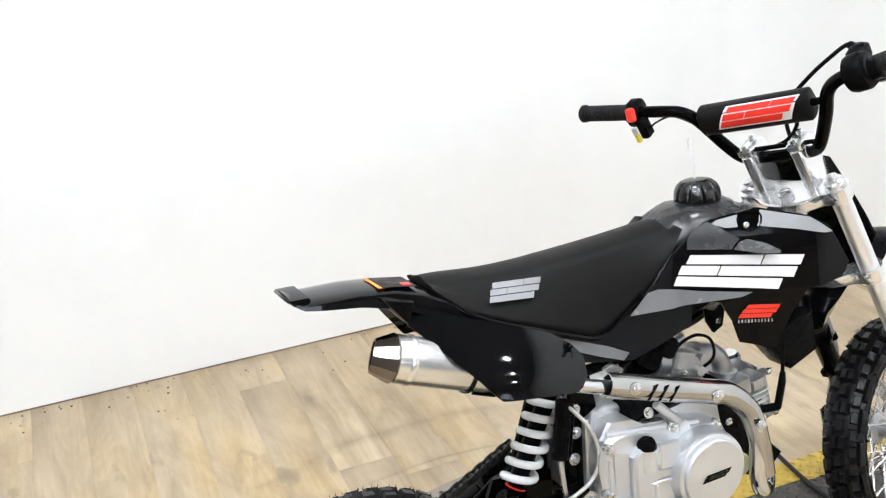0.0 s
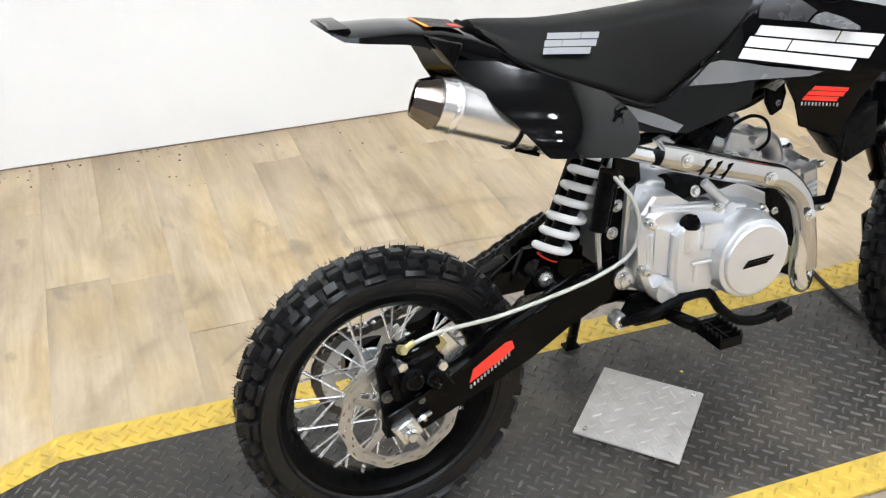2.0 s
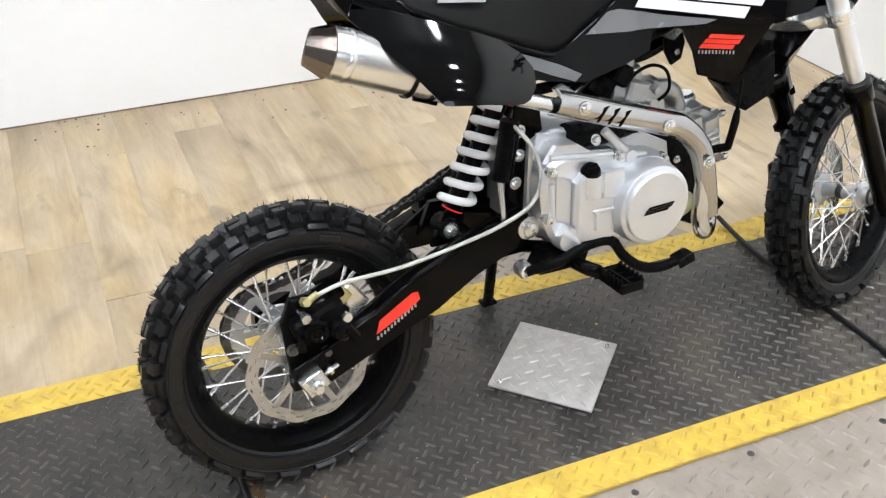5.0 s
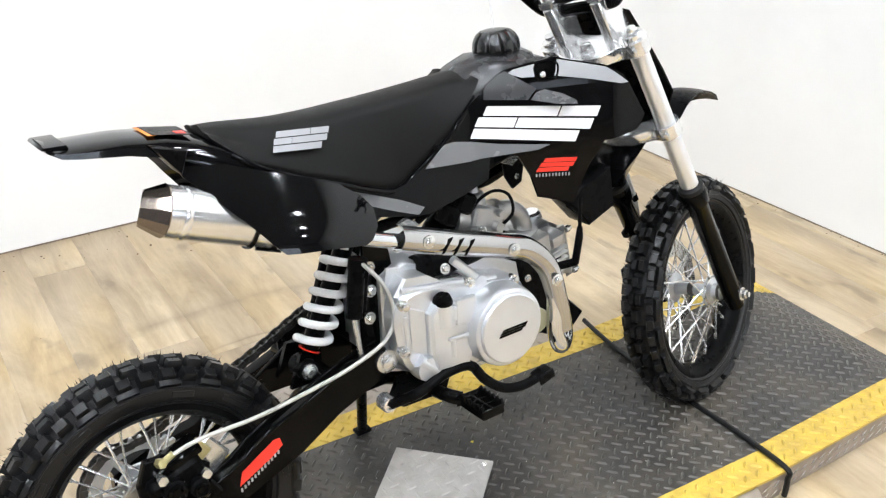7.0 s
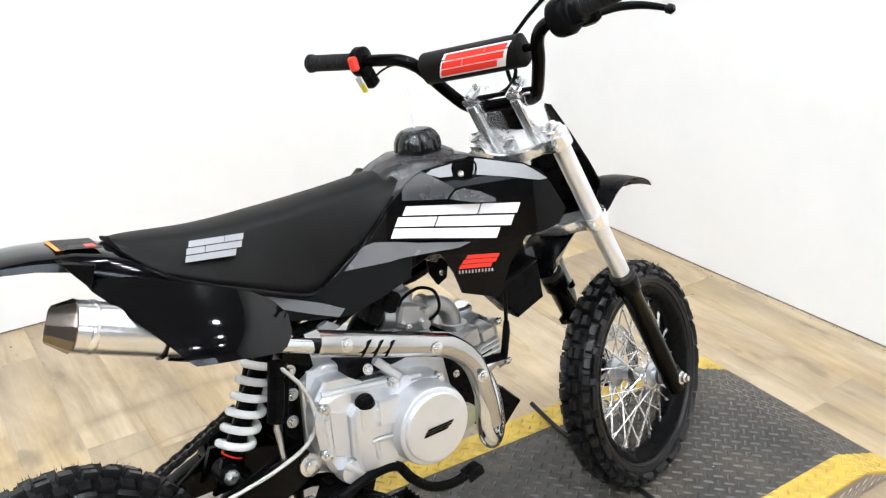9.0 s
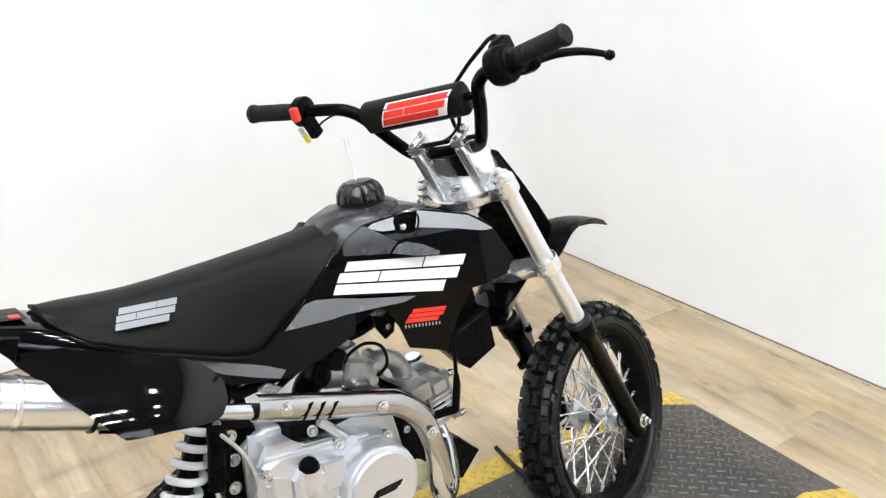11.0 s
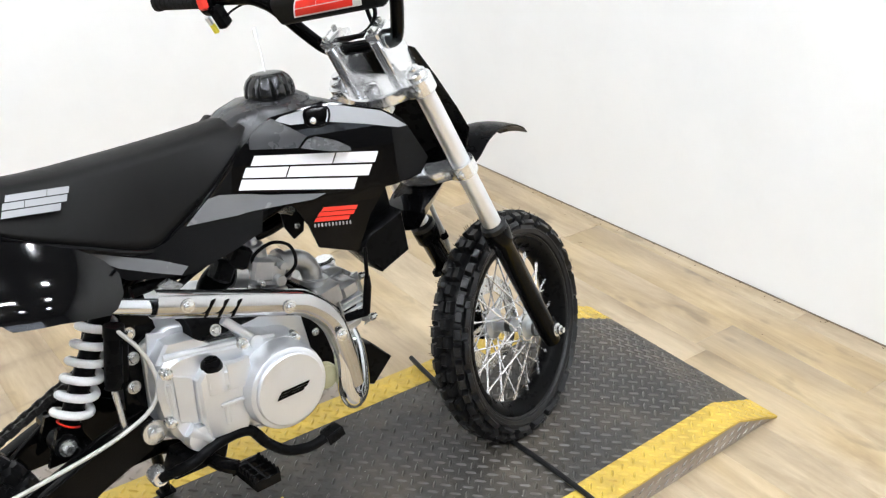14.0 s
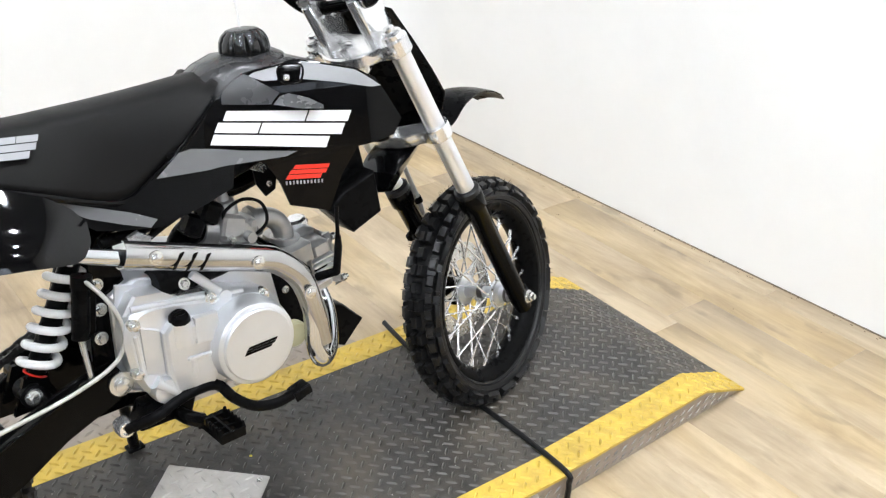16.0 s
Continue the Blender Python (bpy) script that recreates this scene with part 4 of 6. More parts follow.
cal.lathe([(0.013, 0), (0.013, 0.012), (0.009, 0.015)], (0.043, -0.108, 0.288), (0, -1, 0), 18)
caliper = part("rear_caliper", cal, SATIN, bike, "black rear brake caliper")
part("caliper_cap", Form().lathe([(0.0125, 0), (0.0125, 0.004), (0.009, 0.005), (0.006, 0.002), (0.0, 0.002)], (0.012, -0.123, 0.296), (0, -1, 0), 18, caps=False).lathe([(0.0100, 0), (0.0100, 0.004), (0.007, 0.005), (0.005, 0.002), (0.0, 0.002)], (0.043, -0.123, 0.288), (0, -1, 0), 18, caps=False), PAINT, caliper)
part("caliper_bridge", Form().box((0.028, -0.085, 0.324), (0.064, 0.040, 0.014), Matrix.Rotation(radians(-18), 3, "Y"), 0.003).box((-0.006, -0.100, 0.278), (0.012, 0.020, 0.034), None, 0.003).box((0.063, -0.100, 0.272), (0.014, 0.018, 0.030), Matrix.Rotation(radians(-30), 3, "Y"), 0.003), PAINT, caliper)
for x, z in ((0.0, 0.316), (0.055, 0.302)):
    part("slide_pin", Form().tube([(x, -0.112, z), (x, -0.07, z)], 0.0048, 10, 1).lathe([(0.007, 0), (0.007, 0.006)], (x, -0.112, z), (0, -1, 0), 6), ZINC, caliper)
part("pad_plate", Form().box((0.074, -0.072, 0.300), (0.042, 0.012, 0.046), Matrix.Rotation(radians(-35), 3, "Y"), 0.003), ZINC, caliper, "bright caliper bracket")
part("pad_backing", Form().box((0.056, -0.083, 0.318), (0.030, 0.008, 0.030), Matrix.Rotation(radians(-35), 3, "Y"), 0.002), BRASS, caliper)
part("banjo_bolt", Form().lathe([(0.0065, 0), (0.0065, 0.012)], (0.002, -0.104, 0.336), (0.2, -1, 0.3), 6).tube([(0.002, -0.110, 0.336), (0.02, -0.112, 0.346)], 0.0045, 8, 1), BRASS, caliper)
for x, z in ((-0.016, 0.262), (0.055, 0.262), (0.030, 0.245)):
    part("caliper_bolt", bolt_form((x, -0.092, z), (0, -1, 0), 0.006, 0.006), CHAIN, caliper)
part("brake_hose", Form().tube([(0.012, -0.111, 0.342), (0.056, -0.113, 0.352), (0.136, -0.112, 0.351), (0.219, -0.112, 0.360), (0.286, -0.112, 0.372), (0.336, -0.114, 0.394), (0.350, -0.116, 0.432), (0.340, -0.112, 0.475), (0.322, -0.09, 0.505)], 0.0029, 10, 6), HOSE, bike, "pale braided rear brake hose")

# chain with its guide
ch = Form()
path_pts = spline([(0.31, 0.075, 0.385), (0.18, 0.064, 0.335), (0.03, 0.062, 0.283), (-0.03, 0.062, 0.276), (-0.066, 0.062, 0.238), (-0.068, 0.062, 0.19), (-0.035, 0.062, 0.150), (0.03, 0.062, 0.142), (0.18, 0.064, 0.20), (0.31, 0.075, 0.27)], 9)
last = path_pts[0]
links = []
for q in path_pts[1:]:
    while (q - last).length > 0.0118:
        d = (q - last).normalized()
        nxt = last + d * 0.0118
        links.append((last, nxt))
        last = nxt
for i, (a, b) in enumerate(links):
    d = (b - a).normalized()
    n = Vector((0, 1, 0)).cross(d).normalized()
    w = 0.0075 if i % 2 else 0.0052
    for s in (-1, 1):
        pts = []
        for k in range(10):
            t = 2 * math.pi * k / 10
            e = (b + d * 0.0035 * max(0, math.cos(t))) if math.cos(t) > 0 else (a + d * 0.0035 * min(0, math.cos(t)))
            pts.append(e + n * 0.0060 * math.sin(t))
        y = Vector((0, 1, 0))
        ch.rings([[p + y * (s * w - 0.0008) for p in pts], [p + y * (s * w + 0.0008) for p in pts]])
    ch.tube([a - Vector((0, 0.0095, 0)), a + Vector((0, 0.0095, 0))], 0.0034, 6, 1)
part("chain", ch, CHAIN, bike, "oiled drive chain")
part("chain_slider", Form().prism([(0.255, 0.345), (0.30, 0.360), (0.305, 0.372), (0.255, 0.358)], lambda a, b, d: Vector((a, 0.058 + d, b)), 0.022, 0.002), SATIN, bike)

# shock absorber
lo, hi = Vector((0.241, -0.036, 0.354)), Vector((0.344, -0.034, 0.540))
ax = (hi - lo).normalized()
shock = part("shock_absorber", Form().tube([lo + ax * 0.03, hi], 0.0135, 16, 1).tube([lo, lo + ax * 0.05], 0.009, 12, 1).lathe([(0.016, -0.016), (0.016, 0.016)], lo, (0, 1, 0), 18), SATIN, bike, "black damper with white coil spring")
coil, u = [], ax.orthogonal().normalized()
w = ax.cross(u)
turns, a0, a1 = 6.6, 0.030, 0.184
for i in range(int(turns * 22) + 1):
    t = i / (turns * 22)
    ang = 2 * math.pi * turns * t
    coil.append(lo + ax * (a0 + (a1 - a0) * t) + 0.0225 * (u * math.cos(ang) + w * math.sin(ang)))
part("spring", Form().tube(coil, 0.0058, 10, 1), WHITE, shock, "white coil spring")
part("spring_collar", Form().lathe([(0.0155, 0.0255), (0.0160, 0.0270), (0.013, 0.0275), (0.013, 0.0255)], lo, ax, 24, closed_profile=True), RED, shock, "red spring collar")
part("spring_seat", Form().lathe([(0.0215, 0.190), (0.0225, 0.194), (0.014, 0.197), (0.014, 0.190)], lo, ax, 24, closed_profile=True), RED, shock, "red top collar")
part("shock_bolt", bolt_form(lo + Vector((0, -0.017, 0)), (0, -1, 0), 0.0078, 0.008), ZINC, shock)

# engine
eng = Form()
eng.prism([(0.345, 0.335), (0.40, 0.300), (0.50, 0.292), (0.575, 0.315), (0.600, 0.36), (0.590, 0.425), (0.545, 0.450), (0.45, 0.472), (0.385, 0.485), (0.352, 0.468)], lambda a, b, d: Vector((a, -0.088 + d, b)), 0.175, 0.006)
engine = part("engine", eng, ALU, bike, "silver horizontal single-cylinder engine")
cover_outline = smooth_outline([(0.352, 0.362), (0.372, 0.328), (0.42, 0.312), (0.478, 0.306), (0.53, 0.312), (0.570, 0.345), (0.576, 0.385), (0.552, 0.425), (0.50, 0.437), (0.452, 0.446), (0.400, 0.455), (0.362, 0.452), (0.346, 0.420)], 4)
cov = Form().prism(cover_outline, lambda a, b, d: Vector((a, -0.128 + d, b)), 0.042, 0.007)
cover = part("clutch_cover", cov, ALU, engine, "cast silver side cover")
lump = Form().prism([(0.398, 0.330), (0.452, 0.322), (0.462, 0.345), (0.458, 0.395), (0.452, 0.424), (0.405, 0.432), (0.394, 0.420), (0.392, 0.360)], lambda a, b, d: Vector((a, -0.143 + d, b)), 0.02, 0.004)
part("cover_bulge", lump, ALU, engine)
part("cover_post", Form().tube([(0.418, -0.130, 0.395), (0.418, -0.132, 0.428)], (0.0185, 0.0175), 20, 1).prism([(0.432, 0.392), (0.470, 0.386), (0.468, 0.428), (0.434, 0.430)], lambda a, b, d: Vector((a, -0.1465 + d, b)), 0.01, 0.002), ALU, engine)
part("cover_recess", Form().prism([(0.364, 0.366), (0.389, 0.356), (0.391, 0.424), (0.366, 0.436)], lambda a, b, d: Vector((a, -0.1305 + d, b)), 0.006, 0.002), ALU, engine, "recessed panel of the cover")
part("cover_ridge", Form().box((0.3945, -0.132, 0.388), (0.007, 0.014, 0.066), Matrix.Rotation(radians(2), 3, "Y"), 0.002).box((0.360, -0.127, 0.395), (0.007, 0.012, 0.064), Matrix.Rotation(radians(-2), 3, "Y"), 0.002), ALU, engine)
part("cover_foot", Form().lathe([(0.0, -0.012), (0.017, -0.010), (0.019, 0.0), (0.019, 0.014)], (0.385, -0.128, 0.336), (0, 1, 0), 20, caps=False).tube([(0.373, -0.130, 0.352), (0.400, -0.131, 0.326)], 0.010, 12, 1), ALU, engine)
boss = Form().lathe([(0.0625, 0.0), (0.0615, 0.024), (0.0590, 0.034), (0.0560, 0.036), (0.0, 0.036)], (0.512, -0.126, 0.367), (0, -1, 0), 48, caps=False)
part("round_boss", boss, ALU, engine)
part("round_lid", Form().lathe([(0.0525, 0.0), (0.0525, 0.0045), (0.0508, 0.0062), (0.0, 0.0068)], (0.512, -0.1615, 0.367), (0, -1, 0), 48, caps=False), ALU, engine, "round brushed lid with black emblem")
emblem([(0.487, 0.360), (0.494, 0.371), (0.540, 0.371), (0.533, 0.360)], flat(-0.1683), PAINT, engine, "black slanted emblem bar", 0.0006, 0.0)
part("cover_rib", Form().box((0.440, -0.1435, 0.372), (0.046, 0.006, 0.007), Matrix.Rotation(radians(4), 3, "Y"), 0.002).box((0.425, -0.1435, 0.358), (0.007, 0.006, 0.03), None, 0.002).box((0.43, -0.1425, 0.41), (0.05, 0.006, 0.022), Matrix.Rotation(radians(8), 3, "Y"), 0.002), ALU, engine)
part("oil_filler_cap", Form().lathe([(0.0145, 0.0), (0.0145, 0.008), (0.011, 0.014), (0.0105, 0.014), (0.0, 0.015)], (0.418, -0.133, 0.426), (0.02, -0.45, 0.9), 16, caps=False).box((0.418, -0.1385, 0.4405), (0.018, 0.005, 0.007), None, 0.002), SATIN, engine, "black oil filler plug")
for x, z in ((0.360, 0.440), (0.354, 0.372), (0.385, 0.327), (0.470, 0.440), (0.548, 0.420), (0.572, 0.352), (0.452, 0.316), (0.540, 0.322)):
    part("cover_bolt", Form().lathe([(0.0085, -0.004), (0.0085, 0.004), (0.006, 0.004), (0.006, 0.011), (0.004, 0.012)], (x, -0.124, z), (0, -1, 0), 12), ZINC, engine)
part("lid_screw", Form().lathe([(0.0035, 0), (0.0035, 0.002)], (0.470, -0.163, 0.350), (0, -1, 0), 10).lathe([(0.0035, 0), (0.0035, 0.002)], (0.553, -0.163, 0.386), (0, -1, 0), 10), ZINC, engine)
part("small_round_cover", Form().lathe([(0.020, 0), (0.020, 0.010), (0.017, 0.013), (0.0, 0.0135)], (0.594, -0.114, 0.336), (0, -1, 0), 24, caps=False), CLEAR_CAP, engine, "small yellowish round cover")
part("starter_motor", Form().tube([(0.412, -0.088, 0.466), (0.53, -0.070, 0.462)], 0.021, 20, 1).lathe([(0.0225, -0.006), (0.0225, 0.008)], (0.414, -0.088, 0.466), (1, 0.1, -0.05), 20), SATIN, engine, "black starter motor on the crankcase")
part("starter_bolt", bolt_form((0.445, -0.106, 0.463), (0, -1, 0.3), 0.0055, 0.005), ZINC, engine)
part("mount_plate", Form().prism([(0.358, 0.486), (0.381, 0.480), (0.372, 0.443), (0.352, 0.410), (0.351, 0.455)], lambda a, b, d: Vector((a, -0.093 + d, b)), 0.004, 0.001), ALU, engine, "silver engine mount plate")
part("selector_arm", Form().tube([(0.455, -0.112, 0.476), (0.490, -0.122, 0.438)], 0.0068, 12, 1).lathe([(0.0095, -0.008), (0.0095, 0.004)], (0.490, -0.122, 0.436), (0, 1, 0), 14), ALU, engine)
part("top_cover", Form().prism([(0.352, 0.450), (0.370, 0.474), (0.405, 0.470), (0.426, 0.452), (0.500, 0.441), (0.54, 0.425)], lambda a, b, d: Vector((a, -0.118 + d, b)), 0.05, 0.004), ALU, engine)
part("rating_plate", Form().box((0.450, -0.106, 0.4490), (0.040, 0.014, 0.0012), Matrix.Rotation(radians(8.5), 3, "Y")), ZINC, engine, "small bright rating plate")
part("top_ridge", Form().tube([(0.362, -0.119, 0.458), (0.40, -0.121, 0.453), (0.45, -0.121, 0.445), (0.52, -0.121, 0.432)], 0.0045, 10), ALU, engine)

cyl_ax = Vector((0.985, 0, 0.17)).normalized()
cyl_n = Vector((-cyl_ax.z, 0, cyl_ax.x))
tilt = Matrix((cyl_ax, Vector((0, 1, 0)), cyl_n)).transposed()
base = Vector((0.575, -0.004, 0.378))
cylinder = part("cylinder", Form().box(base + cyl_ax * 0.03, (0.09, 0.076, 0.078), tilt, 0.01), PAINT, bike, "black finned cylinder")
for i in range(7):
    part("fin", Form().box(base + cyl_ax * (0.002 + i * 0.0092), (0.003, 0.118, 0.118), tilt, 0.001), PAINT, cylinder)
low_base = base - cyl_n * 0.013
head = part("cylinder_head", Form().box(low_base + cyl_ax * 0.102, (0.078, 0.088, 0.090), tilt, 0.010), ALU_DARK, bike, "cast silver cylinder head with fins")
part("head_end", Form().box(low_base + cyl_ax * 0.146, (0.016, 0.092, 0.092), tilt, 0.010), ALU_DARK, head)
part("rocker_cover", Form().box((0.659, -0.040, 0.421), (0.040, 0.040, 0.034), tilt, 0.004), ALU_DARK, head, "cast silver rocker cover")
part("valve_cover", Form().box((0.692, -0.040, 0.421), (0.032, 0.044, 0.026), tilt, 0.005), ALU_DARK, head, "cast silver valve cover")
part("head_crown", Form().box(low_base + cyl_ax * 0.110 + cyl_n * 0.050 + Vector((0, 0.012, 0)), (0.060, 0.066, 0.016), tilt, 0.005), ALU_DARK, head)
for i in range(5):
    part("fin", Form().box(low_base + cyl_ax * (0.066 + i * 0.0085) - cyl_n * 0.004, (0.0026, 0.112, 0.100), tilt, 0.0006), ALU_DARK, head)
for i in range(5):
    part("fin", Form().box((0.697, -0.006, 0.4025 - i * 0.0092), (0.038, 0.104, 0.0036), tilt, 0.001), ALU, head)
part("plug_recess", Form().box((0.690, -0.046, 0.377), (0.036, 0.014, 0.022), tilt, 0.003), PAINT, head)
part("valve_cap", Form().lathe([(0.018, 0), (0.018, 0.010), (0.014, 0.014)], low_base + cyl_ax * 0.128 + cyl_n * 0.054 + Vector((0, 0.012, 0)), cyl_n, 8), POLISHED, head, "bright valve cap")
part("valve_bolt", bolt_form(low_base + cyl_ax * 0.104 + cyl_n * 0.056 + Vector((0, 0.02, 0)), cyl_n, 0.0055, 0.008), ZINC, head)
for s, t in ((-0.042, 0.038), (-0.042, -0.038), (0.042, 0.038), (0.042, -0.038)):
    part("head_nut", Form().lathe([(0.006, 0), (0.006, 0.006), (0.0035, 0.007), (0.0035, 0.011)], low_base + cyl_ax * 0.152 + Vector((0, s, 0)) + cyl_n * t, cyl_ax, 8), ZINC, head)
part("intake_pipe", Form().tube([(0.600, -0.022, 0.482), (0.622, -0.022, 0.484), (0.641, -0.022, 0.473), (0.650, -0.022, 0.455), (0.653, -0.021, 0.432)], 0.0155, 16).lathe([(0.024, -0.004), (0.024, 0.004)], (0.603, -0.020, 0.482), (1, 0, 0.1), 16).lathe([(0.023, -0.005), (0.023, 0.004)], (0.653, -0.022, 0.440), (0.1, 0, 1), 20), ALU_DARK, engine, "curved dull intake pipe")
carb = Form().box((0.566, -0.030, 0.486), (0.056, 0.050, 0.040), Matrix.Rotation(radians(18), 3, "Y"), 0.006)
carb.box((0.556, -0.046, 0.496), (0.036, 0.020, 0.034), Matrix.Rotation(radians(18), 3, "Y"), 0.004)
carb.lathe([(0.019, 0), (0.019, 0.020), (0.016, 0.026), (0.010, 0.028), (0.007, 0.040)], (0.560, -0.024, 0.502), (-0.05, 0, 1), 20)
carb.lathe([(0.021, 0), (0.021, 0.024)], (0.540, -0.026, 0.490), (-1, 0, 0.3), 20)
carb.lathe([(0.018, 0), (0.018, 0.022)], (0.588, -0.020, 0.478), (1, 0, 0.05), 20)
carb.lathe([(0.008, 0), (0.008, 0.014)], (0.575, -0.054, 0.478), (0, -1, 0), 10).lathe([(0.006, 0), (0.006, 0.012)], (0.584, -0.052, 0.496), (0, -1, 0), 10)
carburetor = part("carburetor", carb, ALU_DARK, engine, "dull silver carburetor")
part("float_bowl", Form().box((0.570, -0.030, 0.450), (0.046, 0.046, 0.030), Matrix.Rotation(radians(8), 3, "Y"), 0.006).lathe([(0.008, 0), (0.008, 0.008)], (0.568, -0.030, 0.437), (0, 0, -1), 6), ALU_DARK, engine, "dull float bowl")
part("idle_screw", Form().lathe([(0.005, 0), (0.005, 0.010), (0.003, 0.011)], (0.548, -0.056, 0.482), (-0.3, -1, 0), 8), ZINC, engine)
boot = Form().box((0.521, -0.052, 0.530), (0.030, 0.030, 0.032), Matrix.Rotation(radians(30), 3, "Y"), 0.004).box((0.495, -0.050, 0.517), (0.028, 0.028, 0.032), Matrix.Rotation(radians(30), 3, "Y"), 0.004)
part("wiring_box", boot, SATIN, engine, "two small black wiring boxes")
part("air_filter_boot", Form().tube([(0.532, -0.024, 0.494), (0.510, -0.020, 0.498), (0.492, -0.012, 0.480), (0.486, -0.006, 0.445)], 0.0205, 16), SATIN, engine, "black intake boot")
part("tank_underside", Form().prism([(0.44, 0.560), (0.50, 0.556), (0.57, 0.566), (0.63, 0.585), (0.70, 0.575), (0.72, 0.60), (0.70, 0.625), (0.48, 0.625)], lambda a, b, d: Vector((a, -0.050 + d, b)), 0.10, 0.006), SATIN, bike, "black parts under the tank")
part("coil_bracket", Form().prism([(0.596, 0.580), (0.622, 0.588), (0.634, 0.560), (0.628, 0.535), (0.612, 0.528), (0.600, 0.548)], lambda a, b, d: Vector((a, -0.058 + d, b)), 0.010, 0.002), SATIN, bike)
part("coil_bolt", bolt_form((0.616, -0.060, 0.548), (0, -1, 0), 0.0032, 0.004), ZINC, bike)
part("wiring_loom", Form().tube([(0.36, -0.064, 0.535), (0.42, -0.066, 0.540), (0.47, -0.066, 0.550), (0.53, -0.066, 0.572), (0.60, -0.062, 0.590)], 0.0085, 10).tube([(0.40, -0.070, 0.515), (0.44, -0.072, 0.535), (0.50, -0.072, 0.560), (0.54, -0.068, 0.590)], 0.0048, 8), SATIN, bike, "black wiring under the tank")
part("fuel_hose", Form().tube([(0.575, -0.045, 0.465), (0.604, -0.06, 0.490), (0.600, -0.06, 0.522), (0.572, -0.058, 0.535), (0.545, -0.05, 0.520), (0.548, -0.045, 0.495)], 0.0026, 8), SATIN, engine)
part("throttle_cable", Form().tube([(0.560, -0.02, 0.535), (0.575, -0.03, 0.575), (0.64, -0.04, 0.61), (0.74, -0.045, 0.66)], 0.0035, 8), SATIN, engine)
part("plug_lead", Form().tube([(0.682, -0.128, 0.512), (0.682, -0.124, 0.455)], 0.0030, 10, 1).tube([(0.682, -0.125, 0.465), (0.683, -0.122, 0.448), (0.682, -0.112, 0.402)], (0.0044, 0.0060, 0.0060), 12, 1).tube([(0.682, -0.113, 0.404), (0.664, -0.085, 0.392)], 0.0066, 12, 2), SATIN, engine, "black spark plug lead and cap")
part("skid_plate", Form().prism([(0.705, 0.300), (0.775, 0.268), (0.812, 0.228), (0.77, 0.190), (0.70, 0.225)], lambda a, b, d: Vector((a, 0.02 + d, b)), 0.07, 0.003), SATIN, bike, "dark plate under the front of the engine")
part("lower_fill", Form().prism([(0.545, 0.325), (0.60, 0.305), (0.650, 0.312), (0.668, 0.36), (0.656, 0.41), (0.622, 0.445), (0.58, 0.462), (0.535, 0.472), (0.508, 0.452), (0.53, 0.42)], lambda a, b, d: Vector((a, -0.085 + d, b)), 0.03, 0.004), SATIN, engine)
part("case_bolt", bolt_form((0.606, -0.087, 0.392), (0, -1, 0), 0.004, 0.005), ZINC, engine)

# exhaust
P = lambda *p: [Vector(q) for q in p]
pipe_line = P((0.700, -0.020, 0.350), (0.694, -0.055, 0.315), (0.662, -0.105, 0.288), (0.628, -0.135, 0.287), (0.615, -0.139, 0.315), (0.615, -0.139, 0.370), (0.600, -0.138, 0.425), (0.568, -0.136, 0.461), (0.535, -0.134, 0.476), (0.400, -0.132, 0.522), (0.285, -0.130, 0.564), (0.245, -0.115, 0.578), (0.215, -0.10, 0.590))
exhaust = part("exhaust_pipe", Form().tube(pipe_line, (0.0132,) * 8 + (0.0132, 0.0108, 0.0102, 0.0105, 0.012), 20, 6), CHROME, bike, "bright chrome exhaust pipe")


def shield_form(line, r, side_from, side_to, n=9, thick=0.0015, skip=()):
    """Part of a tube's skin round the outer side of a line."""
    pts = spline(line, 8)
    f = Form()
    outer, inner_ring = [], []
    m = len(pts)
    full = r
    for i, q in enumerate(pts):
        r = full * (0.80 + 0.20 * min(1.0, i / (0.55 * m)))
        d = (pts[min(i + 1, m - 1)] - pts[max(i - 1, 0)]).normalized()
        out = Vector((0, -1, 0))
        out = (out - d * out.dot(d)).normalized()
        up = d.cross(out)
        outer.append([q + r * (out * math.cos(a) + up * math.sin(a)) for a in (side_from + (side_to - side_from) * k / n for k in range(n + 1))])
        inner_ring.append([q + (r - thick) * (out * math.cos(a) + up * math.sin(a)) for a in (side_from + (side_to - side_from) * k / n for k in range(n + 1))])
    rings = [a + list(reversed(b)) for a, b in zip(outer, inner_ring)]
    return f.rings(rings)


sh = shield_form(P((0.629, -0.140, 0.318), (0.620, -0.140, 0.370), (0.604, -0.139, 0.428), (0.570, -0.137, 0.465), (0.535, -0.135, 0.480), (0.455, -0.134, 0.507), (0.358, -0.133, 0.541)), 0.0185, -1.9, 1.7)
shield = part("heat_shield", sh, SHIELD_STEEL, exhaust, "chrome heat shield with dark slots")
for i in range(3):
    x = 0.423 + i * 0.018
    z = 0.5185 - i * 0.0064
    part("slot", Form().prism([(x - 0.010, z - 0.010), (x - 0.006, z - 0.010), (x + 0.010, z + 0.009), (x + 0.006, z + 0.009)], lambda a, b, d: Vector((a, -0.1530 - 0.25 * (0.018 - abs(b - z)) * 0.1 + d, b)), 0.002), PAINT, shield)
for c in ((0.395, -0.150, 0.531), (0.534, -0.153, 0.480), (0.606, -0.158, 0.412)):
    part("shield_bolt", Form().lathe([(0.0095, 0), (0.0095, 0.0025), (0.0065, 0.003), (0.0065, 0.006), (0.004, 0.0075)], c, (0, -1, 0), 16), ZINC, shield)
